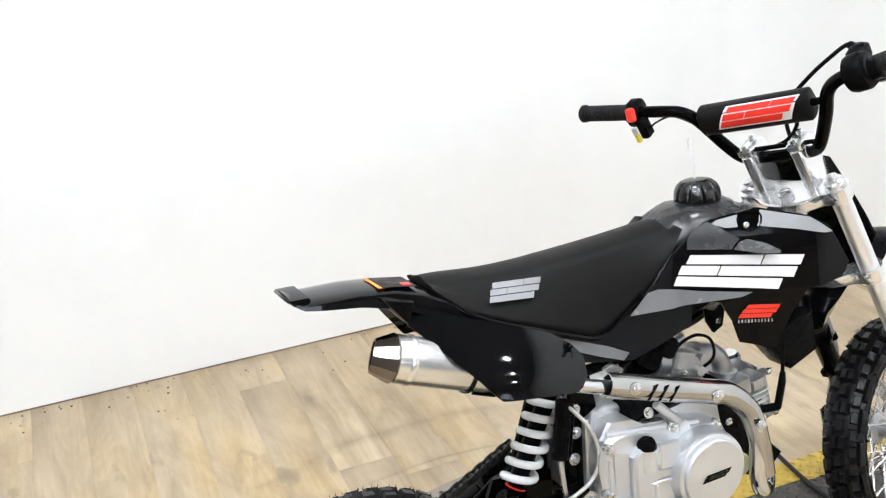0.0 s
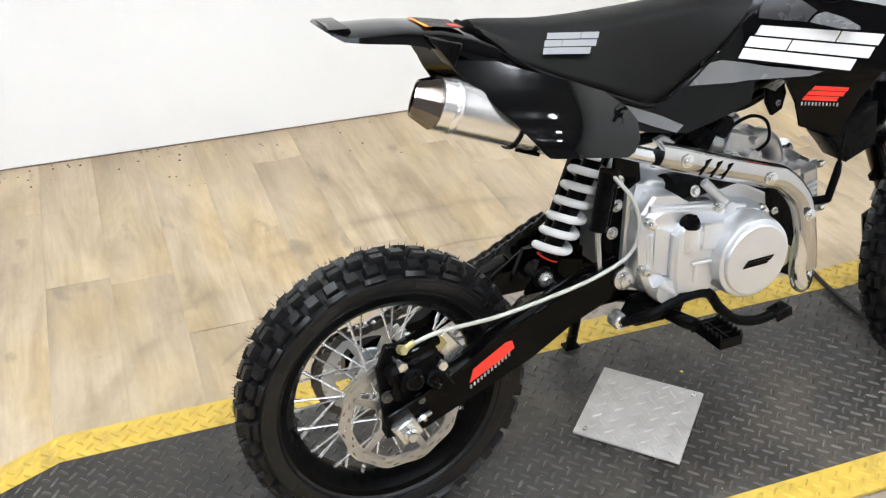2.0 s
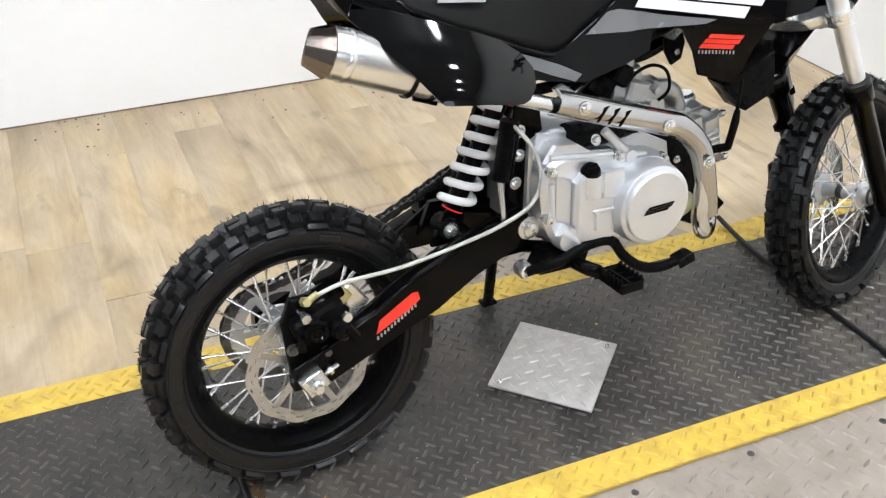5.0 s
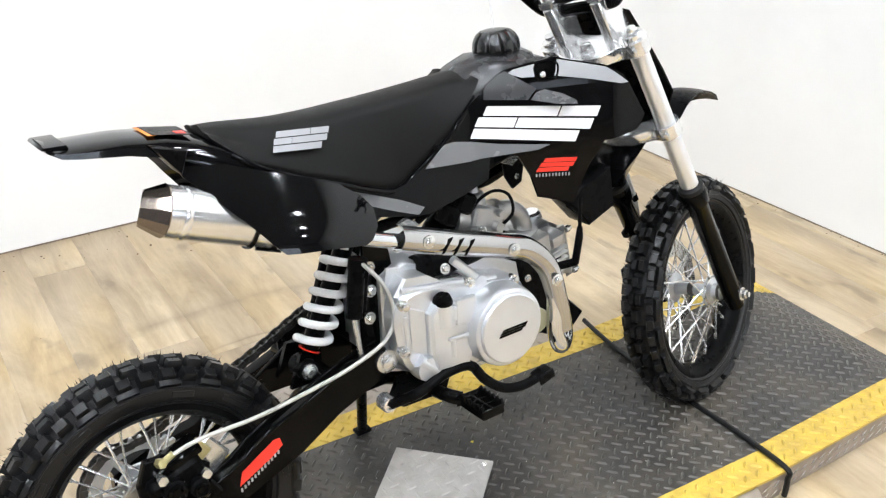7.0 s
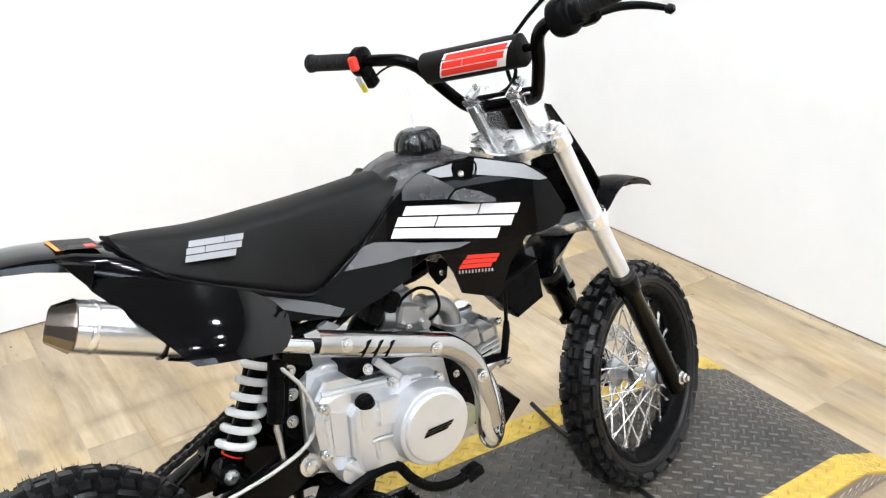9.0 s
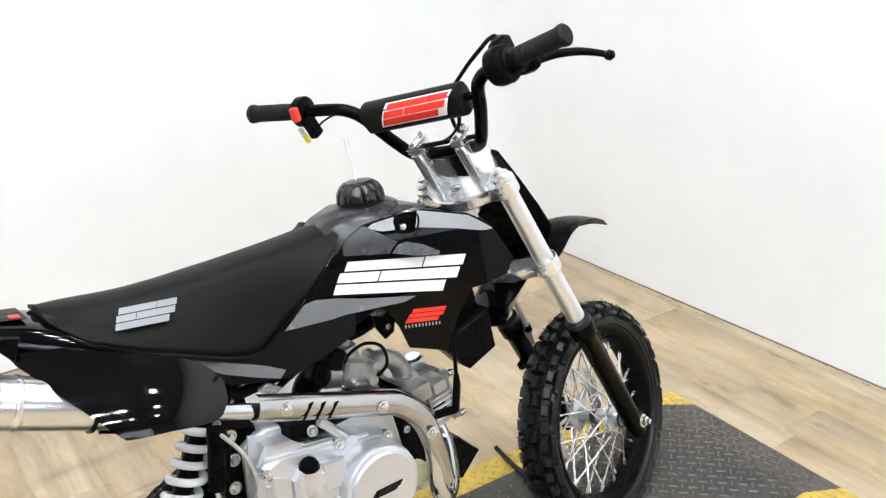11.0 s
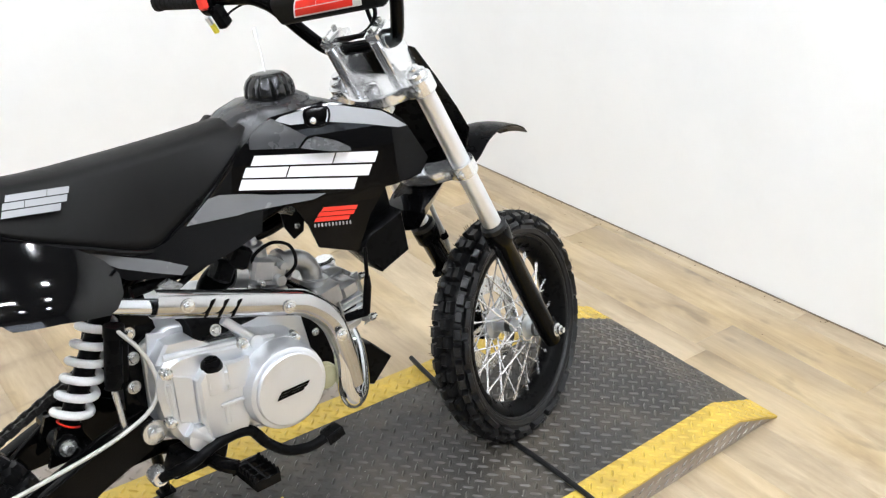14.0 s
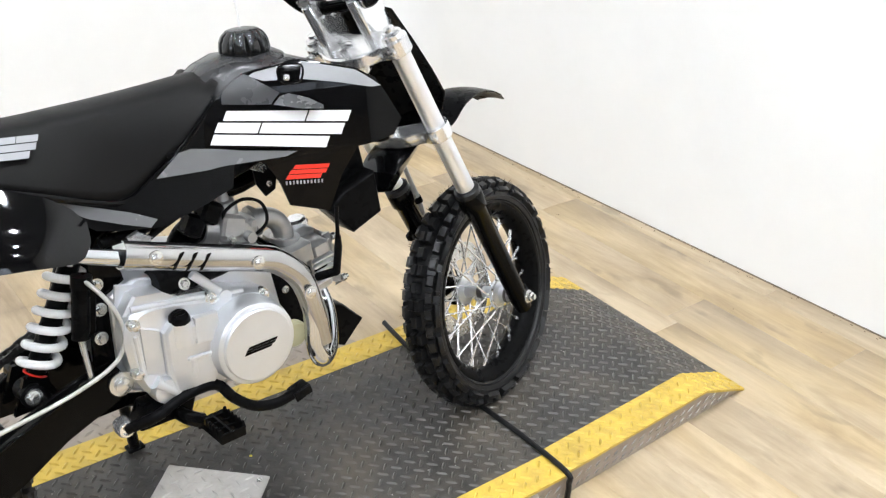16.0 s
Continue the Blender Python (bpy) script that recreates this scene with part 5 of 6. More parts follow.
part("pipe_bracket", Form().prism([(0.388, 0.540), (0.404, 0.546), (0.424, 0.531), (0.406, 0.520)], lambda a, b, d: Vector((a, -0.086 + d, b)), 0.008, 0.002), POLISHED, exhaust, "bright triangular bracket")
ma, mb = Vector((0.074, -0.081, 0.6440)), Vector((0.245, -0.092, 0.578))
md = (mb - ma).normalized()
ml = (mb - ma).length
muffler = part("muffler", Form().lathe([(0.0310, 0), (0.0320, 0.004), (0.0320, ml - 0.03), (0.030, ml - 0.01), (0.018, ml + 0.01)], ma, md, 40), BRUSHED, exhaust, "brushed steel muffler")
tip = Form().lathe([(0.0325, 0.002), (0.0330, 0.0), (0.0318, -0.003), (0.0225, -0.026), (0.0212, -0.0275), (0.0195, -0.0265), (0.0185, -0.014), (0.0, -0.012)], ma, md, 12, caps=False)
tip.v = [q + md * 0.30 * (q.y - ma.y) * min(1.0, max(0.0, -(q - ma).dot(md) / 0.02)) for q in tip.v]
part("muffler_tip", tip, HEATED, muffler, "dark heat-tinted faceted end cone", sharp=15)
part("muffler_band", Form().lathe([(0.0322, 0.018), (0.0334, 0.0195), (0.0334, 0.026), (0.0322, 0.0275)], ma, md, 40), POLISHED, muffler)
strap = Form()
for d in (0.108, 0.138):
    strap.lathe([(0.0325, d), (0.0350, d), (0.0350, d + 0.0040), (0.0325, d + 0.0040)], ma, md, 36, closed_profile=True)
strap.tube([ma + md * 0.108 + Vector((0, -0.01, -0.0345)), ma + md * 0.142 + Vector((0, -0.01, -0.0345))], 0.0022, 8, 1)
part("wire_guard", strap, PAINT, muffler, "thin black wire bracket")

# foot controls and stand
part("brake_pedal", Form().tube([(0.332, -0.112, 0.290), (0.365, -0.140, 0.309), (0.410, -0.140, 0.322), (0.452, -0.140, 0.319), (0.474, -0.144, 0.290), (0.500, -0.150, 0.268), (0.532, -0.157, 0.262), (0.566, -0.160, 0.268)], 0.0078, 12), SATIN, bike, "black brake pedal")
part("pedal_pad", Form().box((0.568, -0.160, 0.272), (0.028, 0.024, 0.008), Matrix.Rotation(radians(-14), 3, "Y"), 0.002).box((0.568, -0.1715, 0.269), (0.028, 0.004, 0.015), Matrix.Rotation(radians(-14), 3, "Y"), 0.001), SATIN, bike)
part("pedal_pivot", Form().lathe([(0.0125, 0), (0.0125, 0.018), (0.0105, 0.021), (0.0075, 0.021), (0.0075, 0.0175), (0.0, 0.0175)], (0.330, -0.094, 0.290), (0, -1, 0), 24, caps=False), POLISHED, bike, "bright pedal pivot boss")
peg = Form().tube([(0.39, -0.08, 0.296), (0.400, -0.150, 0.296), (0.412, -0.172, 0.294)], 0.0105, 10, 3)
for y in (-0.176, -0.195, -0.214, -0.233):
    peg.box((0.424, y, 0.293), (0.040, 0.0045, 0.017), None, 0.001)
for x in (0.404, 0.424, 0.444):
    peg.box((x, -0.2045, 0.293), (0.0045, 0.062, 0.018), None, 0.001)
for x in (0.404, 0.444):
    for k in range(6):
        peg.rings([[(x - 0.0028, y - 0.0048, z), (x + 0.0028, y - 0.0048, z), (x + 0.0028, y + 0.0048, z), (x - 0.0028, y + 0.0048, z)] if z < 0.305 else [(x - 0.002, y - 0.0014, z), (x + 0.002, y - 0.0014, z), (x + 0.002, y + 0.0014, z), (x - 0.002, y + 0.0014, z)] for y in (-0.178 - 0.0109 * k,) for z in (0.300, 0.3125)])
peg.box((0.424, -0.2355, 0.294), (0.044, 0.004, 0.020), None, 0.001)
peg.v = [Vector((0.426 + 0.82 * (q.x - 0.426), -0.200 + 0.86 * (q.y + 0.200), 0.294 + 0.72 * (q.z - 0.294))) if q.y < -0.174 else q for q in peg.v]
part("foot_peg", peg, PAINT, bike, "black serrated foot peg")
part("foot_peg", flipped(peg), PAINT, bike, "black serrated foot peg")
part("peg_bracket", Form().prism([(0.345, 0.285), (0.42, 0.282), (0.43, 0.308), (0.36, 0.312)], lambda a, b, d: Vector((a, -0.125 + d, b)), 0.045, 0.003), SATIN, bike)
stand = Form()
foot = LEAN.inverted() @ Vector((0.452, 0.200, 0.006))
stand.tube([(0.395, 0.085, 0.285), Vector((0.395, 0.085, 0.285)).lerp(foot, 0.5), foot], 0.0095, 12, 2).box(foot, (0.030, 0.022, 0.007), LEAN.inverted().to_3x3(), 0.002)
part("side_stand", stand, SATIN, bike, "black side stand")
part("left_case", Form().prism([(0.36, 0.335), (0.42, 0.310), (0.55, 0.315), (0.58, 0.36), (0.56, 0.42), (0.45, 0.45), (0.37, 0.44)], lambda a, b, d: Vector((a, 0.085 + d, b)), 0.04, 0.006), ALU, engine)

# seat
SEAT = [(0.160, 0.030, 0.046, 0.7160, 0.705), (0.176, 0.040, 0.064, 0.7150, 0.690), (0.202, 0.044, 0.074, 0.7130, 0.6705), (0.25, 0.047, 0.081, 0.7085, 0.6465), (0.31, 0.050, 0.083, 0.7060, 0.6215), (0.36, 0.052, 0.080, 0.7065, 0.6000), (0.395, 0.053, 0.073, 0.7070, 0.5885), (0.412, 0.053, 0.070, 0.7075, 0.5905), (0.44, 0.053, 0.068, 0.7085, 0.6065), (0.483, 0.053, 0.067, 0.7105, 0.6330), (0.52, 0.052, 0.066, 0.7130, 0.6650), (0.545, 0.050, 0.064, 0.7150, 0.6890), (0.560, 0.046, 0.058, 0.7160, 0.7050)]


def seat_ring(x, wt, wl, zt, zl):
    zt -= 0.006 if x > 0.27 else 0.002 + 0.004 * max(0.0, (x - 0.15) / 0.12)
    wt *= 0.84
    half = [(0.0, zt + 0.002), (wt * 0.55, zt - 0.001), (wt * 0.88, zt - 0.006), (wt, zt - min(0.013, (zt - zl) * 0.4)), (wt + (wl - wt) * 0.45, zt - (zt - zl) * 0.48), (wl - 0.001, zl + (zt - zl) * 0.12), (wl, zl + 0.001), (wl - 0.004, zl - 0.003), (wl - 0.02, zl - 0.002)]
    return [(x, -y, z) for y, z in half] + [(x, y, z) for y, z in reversed(half[1:])]


rings = []
cols = list(zip(*SEAT))
fine = [spline([(a[0], v, 0) for a, v in zip(SEAT, col)], 4) for col in cols[1:]]
for i in range(len(fine[0])):
    rings.append(seat_ring(fine[0][i].x, *(c[i].y for c in fine)))
seat = part("seat", Form().rings(rings), VINYL, bike, "long black vinyl seat with grey mark", sharp=60)


rim = [(x, -(wl + 0.0015), zl - 0.0045) for x, wt, wl, zt, zl in SEAT[1:-1]]
part("seat_trim", Form().tube(rim, 0.0042, 10, 4), GLOSS, seat, "glossy black rim under the seat edge")


def seat_side(x, z):
    k = min(max((x - 0.195) / 0.11, 0), 1)
    zt, zl = 0.7105 - 0.004 * k, 0.668 - 0.045 * k
    t = min(max((zt - z) / (zt - zl), 0.0), 1.0)
    return -(0.045 + 0.004 * k + 0.0345 * t ** 0.8)


emblem([(0.228, 0.677), (0.240, 0.699), (0.315, 0.691), (0.303, 0.667)], seat_side, SILVER_INK, seat, "grey slanted bar printed on the seat side", 0.0008, 0.0012)

# tail
TAIL = [(-0.036, 0.036, 0.738, 0.006), (-0.022, 0.043, 0.733, 0.010), (0.0, 0.046, 0.731, 0.012), (0.05, 0.050, 0.728, 0.016), (0.10, 0.055, 0.721, 0.022), (0.14, 0.062, 0.711, 0.028), (0.175, 0.071, 0.698, 0.036), (0.205, 0.077, 0.681, 0.030)]
rings = []
for x, w, z, s in TAIL:
    x, z = x + 0.006 * (1 if x < 0.12 else 0), z - 0.003
    flare = 0.0012 * min(1.0, max(0.0, (x + 0.02) / 0.06))
    right = [(x, -w - flare, z - s), (x, -w + 0.001 - 0.3 * flare, z - s * 0.42), (x, -w + 0.009, z - s * 0.12), (x, -w * 0.5, z + 0.001)]
    outer = right + [(x, 0, z + 0.002)] + [(x, -b, c) for _, b, c in reversed(right)]
    inn = [(x, w - 0.004, z - s), (x, w - 0.006, z - 0.006), (x, 0, z - 0.003), (x, -w + 0.006, z - 0.006), (x, -w + 0.004, z - s)]
    rings.append(outer + inn)
tail = part("tail_fender", Form().rings(rings), PANEL, bike, "gloss black rear fender")
part("tail_lip", Form().prism([(-0.034, 0.7320), (-0.031, 0.7350), (-0.006, 0.7335), (-0.004, 0.729), (-0.02, 0.729)], lambda a, b, d: Vector((a, -0.034 + d, b)), 0.068, 0.001), GLOSS, tail)
part("warning_label", Form().box((0.117, -0.008, 0.7186), (0.050, 0.056, 0.0008), Matrix.Rotation(radians(11), 3, "Y")), SATIN, tail, "dark warning label with orange band")
part("label_band", Form().box((0.092, -0.008, 0.7230), (0.010, 0.056, 0.0008), Matrix.Rotation(radians(9), 3, "Y")), ORANGE, tail)
part("label_mark", Form().box((0.130, -0.022, 0.7166), (0.012, 0.014, 0.0012), Matrix.Rotation(radians(11), 3, "Y")), RED, tail)

# side panels
def panel_y(x, z):
    """the bulging side panel: steep below, rolling over towards the seat, rounded fore and aft"""
    d = z + 0.15 * (x - 0.2) - 0.56
    e = max(0.0, d - 0.012)
    g = 0.15 * d + (8.0 * e * e if e < 0.070 else 0.0392 + 1.12 * (e - 0.070))
    return -0.170 + g + (2.5 * (x - 0.25) ** 2 if x > 0.19 else 0.009 + 0.24 * (0.19 - x))


panel_top = [(0.107, 0.680), (0.126, 0.693), (0.160, 0.679), (0.190, 0.668), (0.222, 0.657), (0.255, 0.646), (0.290, 0.631), (0.314, 0.612), (0.325, 0.595)]
panel_low = [(0.320, 0.575), (0.306, 0.563), (0.294, 0.5605), (0.238, 0.5715), (0.196, 0.5760), (0.188, 0.5772), (0.183, 0.5820), (0.166, 0.605), (0.145, 0.631), (0.127, 0.654), (0.110, 0.673)]
pf = sheet(panel_top + panel_low, panel_y, 0.003, 0.005)
for form in (pf, flipped(pf)):
    panel = part("side_panel", form, PANEL, bike, "gloss black bulging side panel", sharp=22)
part("panel_bracket", Form().prism([(0.080, 0.717), (0.122, 0.704), (0.110, 0.676)], lambda a, b, d: Vector((a, -0.068 + d, b)), 0.04, 0.002), SATIN, bike)
wing = lambda x, z: -0.0640 - 0.02 * max(0.0, 0.36 - x) - 0.28 * max(0.0, 0.622 - z)
part("lower_cover", sheet([(0.238, 0.655), (0.31, 0.622), (0.36, 0.600), (0.395, 0.588), (0.412, 0.590), (0.445, 0.606), (0.50, 0.604), (0.56, 0.600), (0.548, 0.566), (0.505, 0.555), (0.467, 0.548), (0.437, 0.543), (0.407, 0.548), (0.378, 0.554), (0.352, 0.561), (0.325, 0.584), (0.27, 0.625)], wing, 0.004, 0.015), GLOSS, bike, "gloss black lower body cover")
part("grey_wedge", sheet([(0.292, 0.617), (0.357, 0.590), (0.400, 0.572), (0.432, 0.555), (0.420, 0.547), (0.385, 0.561), (0.345, 0.579)], wing, 0.002, 0.012, 0.0045), GREY, bike, "grey wedge of the lower cover")

# tank and shrouds
rings = []
for x, w, zt, zl in ((0.545, 0.050, 0.706, 0.60), (0.565, 0.058, 0.718, 0.60), (0.60, 0.068, 0.727, 0.60), (0.65, 0.076, 0.724, 0.60), (0.70, 0.078, 0.712, 0.60), (0.745, 0.070, 0.695, 0.62), (0.77, 0.05, 0.68, 0.64)):
    half = [(0, zt), (w * 0.5, zt - 0.002), (w * 0.82, zt - 0.012), (w, zt - 0.035), (w, zl + 0.02), (w * 0.8, zl), (0, zl)]
    rings.append([(x, -y, z) for y, z in half] + [(x, y, z) for y, z in reversed(half[1:-1])])
tank = part("fuel_tank", Form().rings(rings), TANK, bike, "dark grey plastic fuel tank")
capf, turned = Form(), Matrix.Translation((0.637, 0.0, 0.732)) @ Matrix.Rotation(-0.04, 4, "Y")
lobes = []
for r, z in ((0.030, -0.014), (0.0345, -0.010), (0.0365, 0.000), (0.0350, 0.010), (0.0305, 0.0185), (0.0240, 0.0240), (0.0180, 0.0255), (0.0090, 0.0262)):
    dip = 0.13 if z < 0.019 else 0.07 if z < 0.0245 else 0.0
    lobes.append([turned @ Vector((r * (1 - dip * max(0.0, math.cos(10 * a + 0.6)) ** 5) * math.cos(a), r * (1 - dip * max(0.0, math.cos(10 * a + 0.6)) ** 5) * math.sin(a), z)) for a in (2 * math.pi * k / 120 for k in range(120))])
cap = part("fuel_cap", capf.rings(lobes), CAP, bike, "domed lobed black fuel cap", sharp=60)
part("tank_neck", Form().lathe([(0.056, -0.02), (0.050, 0.0), (0.036, 0.008)], (0.642, 0, 0.717), (-0.04, 0, 1), 36), TANK, tank)
part("breather_tube", Form().tube([(0.634, 0.0, 0.760), (0.633, 0.001, 0.785), (0.630, 0.003, 0.812)], 0.0014, 8).tube([(0.630, 0.003, 0.808), (0.629, 0.004, 0.822)], 0.0032, 8, 1), TUBE, tank, "thin translucent breather tube")


def shroud_y(x, z):
    y = min(0.150, max(0.067, 0.072 + 0.42 * (x - 0.545)))
    return -y + 4.5 * max(0.0, z - 0.668) ** 2 + 0.12 * max(0.0, 0.598 - z)


main = [(0.441, 0.605), (0.483, 0.632), (0.539, 0.682), (0.559, 0.700), (0.585, 0.716), (0.656, 0.727), (0.722, 0.708), (0.750, 0.690), (0.764, 0.668), (0.790, 0.624), (0.775, 0.603), (0.715, 0.598), (0.694, 0.560), (0.676, 0.505), (0.625, 0.522), (0.613, 0.558), (0.594, 0.592), (0.556, 0.606), (0.517, 0.602)]
sf = sheet(main, shroud_y, 0.004, 0.011)
shroud = part("tank_shroud", sf, GLOSS, bike, "gloss black tank shroud with white emblem")
left = [(0.441, 0.605), (0.539, 0.660), (0.60, 0.672), (0.70, 0.672), (0.764, 0.66), (0.790, 0.624), (0.775, 0.603), (0.715, 0.598), (0.694, 0.560), (0.676, 0.505), (0.625, 0.522), (0.594, 0.592), (0.517, 0.602)]
part("tank_shroud", flipped(sheet(left, shroud_y, 0.004, 0.02)), GLOSS, bike, "gloss black tank shroud")
SH = 0.0042
emblem([(0.529, 0.628), (0.550, 0.672), (0.710, 0.651), (0.689, 0.600)], shroud_y, DECAL, shroud, "large white slanted emblem bar", 0.0008, SH)
emblem([(0.619, 0.563), (0.631, 0.583), (0.677, 0.578), (0.669, 0.558)], shroud_y, RED, shroud, "small red slanted emblem bar", 0.0008, SH)
tick = Form()
for i in range(11):
    x = 0.620 + i * 0.0046
    tick.box((x, shroud_y(x, 0.557) - SH - 0.0006, 0.5575 - i * 0.0004), (0.0024, 0.0008, 0.0048))
part("emblem_bars", tick, SILVER_INK, shroud)


def lip_y(x, z):
    """the lower lip of the shroud, which leans out downwards"""
    return shroud_y(x, z) - 0.35 * max(0.0, 0.632 - z)


part("grey_stripe", sheet([(0.443, 0.6055), (0.482, 0.629), (0.500, 0.630), (0.564, 0.616), (0.632, 0.606), (0.615, 0.601), (0.560, 0.600), (0.517, 0.599)], lip_y, 0.0009, 0.009, SH), GREY, shroud, "silver-grey lower lip")
part("silver_panel", sheet([(0.660, 0.7235), (0.722, 0.7055), (0.757, 0.678), (0.742, 0.679), (0.700, 0.691), (0.650, 0.702)], shroud_y, 0.0012, 0.012, SH), SILVER_INK, shroud, "silver upper flash")
part("silver_panel", sheet([(0.5985, 0.7165), (0.628, 0.7205), (0.623, 0.7035), (0.606, 0.7045), (0.589, 0.7120)], shroud_y, 0.0012, 0.012, SH), SILVER_INK, shroud)


def flank_y(x, z):
    """the tank's flank, swelling out towards its lower edge"""
    return shroud_y(x, z) - 0.16 * max(0.0, 0.712 - z) - 0.002


def scoop_y(x, z):
    """the small scoop behind the flank, which leans back and looks upwards"""
    return shroud_y(x, z) - 0.75 * max(0.0, 0.687 - z)


part("tank_flank", sheet([(0.5480, 0.6820), (0.5510, 0.6935), (0.5575, 0.7020), (0.573, 0.7115), (0.586, 0.7160), (0.5935, 0.7100), (0.6203, 0.6880), (0.6120, 0.6810), (0.6065, 0.6745), (0.578, 0.678)], flank_y, 0.002, 0.006, SH - 0.002), TANK, shroud, "dark grey flank of the tank")
part("scoop", sheet([(0.6085, 0.6745), (0.6200, 0.6825), (0.6325, 0.6855), (0.6533, 0.6775), (0.6670, 0.6675), (0.6656, 0.6628), (0.639, 0.6658)], scoop_y, 0.0012, 0.005, SH), TANK, shroud, "small dark grey scoop")
hole = [(0.629, 0.7200), (0.657, 0.7195), (0.650, 0.6985), (0.6275, 0.7000)]
inlet = part("shroud_inlet", sheet(hole, shroud_y, 0.0010, 0.008, SH), PAINT, shroud, "small dark inlet with a screw")
part("inlet_rim", Form().tube([(x, shroud_y(x, z) - SH - 0.001, z) for x, z in smooth_outline(hole, 3)], 0.0016, 8, 2, loop=True), GLOSS, inlet)
part("inlet_screw", Form().lathe([(0.0045, 0), (0.0045, 0.002), (0.002, 0.003)], (0.6345, shroud_y(0.6345, 0.7055) - SH - 0.001, 0.7055), (-0.3, -1, 0.2), 12), ZINC, inlet)
for x, z in ((0.470, 0.6285), (0.610, 0.600)):
    part("shroud_screw", Form().lathe([(0.0045, 0), (0.0045, 0.002), (0.002, 0.003)], (x, shroud_y(x, z) - SH, z), (0, -1, 0), 12), SATIN, shroud)
part("tank_bracket", Form().prism([(0.585, 0.592), (0.625, 0.598), (0.630, 0.580), (0.610, 0.565), (0.590, 0.575)], lambda a, b, d: Vector((a, -0.06 + d, b)), 0.008, 0.001), ZINC, bike)
part("lower_duct", Form().prism([(0.723, 0.508), (0.786, 0.528), (0.794, 0.460), (0.740, 0.440), (0.700, 0.486)], lambda a, b, d: Vector((a, -0.085 + d, b)), 0.055, 0.004), SATIN, bike, "black box under the tank shroud")
part("duct_bracket", Form().prism([(0.700, 0.60), (0.775, 0.60), (0.790, 0.52), (0.74, 0.50), (0.70, 0.52)], lambda a, b, d: Vector((a, -0.055 + d, b)), 0.045, 0.003), SATIN, bike)

# ---- front end: x ahead, z up the steering axis ----
def ff(form):
    return form.move(FORK)


def fb(form):
    return form.move(BARS)


def rot(deg, axis):
    return Matrix.Rotation(radians(deg), 3, axis)


LEG = {-1: -0.083, 1: 0.066}
for s in (-1, 1):
    y = LEG[s]
    leg = part("fork_tube", ff(Form().tube([(0, y, -0.006), (0, y, -0.36)], 0.0155, 24, 1)), FORK_METAL, bike, "chrome fork tube")
    part("fork_cap", ff(Form().lathe([(0.0165, -0.012), (0.0165, -0.003), (0.011, 0.001), (0.009, 0.001), (0.009, 0.006), (0.0, 0.007)], (0, y, 0), (0, 0, 1), 24, caps=False)), POLISHED, leg)
    low = Form().lathe([(0.0220, -0.322), (0.0230, -0.328), (0.0230, -0.352), (0.0185, -0.358), (0.0180, -0.50), (0.0180, -0.585), (0.015, -0.612), (0.0, -0.614)], (0, y, 0), (0, 0, 1), 28, caps=False)
    low.box((0.004, y, -0.585), (0.034, 0.032, 0.044), None, 0.006)
    part("fork_slider", ff(low), PAINT, leg, "black fork slider")
    part("dust_seal", ff(Form().lathe([(0.0160, -0.312), (0.022, -0.316), (0.0225, -0.326)], (0, y, 0), (0, 0, 1), 24)), RUBBER, leg)
    part("axle_nut", ff(Form().lathe([(0.0125, 0), (0.0125, 0.003), (0.0085, 0.0035), (0.0085, 0.010), (0.005, 0.011), (0.005, 0.016)], (0.005, y + s * 0.0155, -0.586), (0, s, 0), 12)), ZINC, leg)
part("front_axle", ff(Form().tube([(0.005, -0.09, -0.586), (0.005, 0.07, -0.586)], 0.0075, 12, 1)), ZINC, bike)
part("front_caliper", ff(Form().box((-0.062, 0.062, -0.505), (0.05, 0.034, 0.075), rot(20, "Y"), 0.006).box((-0.03, 0.072, -0.53), (0.05, 0.012, 0.06), None, 0.003)), SATIN, bike, "black front brake caliper")
part("front_brake_hose", ff(Form().tube([(-0.030, 0.080, -0.47), (0.020, 0.072, -0.43), (0.030, 0.064, -0.39), (0.030, 0.058, -0.33), (0.030, 0.052, -0.27), (0.032, 0.045, -0.20)], 0.0045, 10)), HOSE, bike, "pale front brake hose along the fork leg")
part("hose_clip", ff(Form().lathe([(0.0075, -0.006), (0.0075, 0.006)], (0.030, 0.0625, -0.375), (0, 0, 1), 12).box((0.018, 0.064, -0.375), (0.026, 0.008, 0.010), None, 0.002)), PAINT, bike)
part("slider_lug", ff(Form().box((-0.022, 0.070, -0.418), (0.016, 0.014, 0.016), None, 0.003)), PAINT, bike)

# triple clamps
UPPER_HALF = [(0.022, 0.0), (0.026, 0.05), (0.020, 0.078), (0.022, 0.094), (0.016, 0.110), (0.0, 0.116), (-0.016, 0.110), (-0.022, 0.094), (-0.024, 0.072), (-0.040, 0.040), (-0.046, 0.0)]
LOWER_HALF = [(-0.004, 0.0), (0.002, 0.045), (0.014, 0.076), (0.022, 0.094), (0.016, 0.110), (0.0, 0.116), (-0.016, 0.110), (-0.022, 0.094), (-0.021, 0.072), (-0.034, 0.032), (-0.036, 0.0)]


def clamp(half, z, thick):
    out = [(a, -b) for a, b in half] + [(a, b) for a, b in reversed(half[1:-1])]
    out = [(a, b * 0.797 - 0.0085) for a, b in out]
    return Form().prism(smooth_outline(out, 3), lambda a, b, d: Vector((a, b, z + d)), thick, 0.0025)


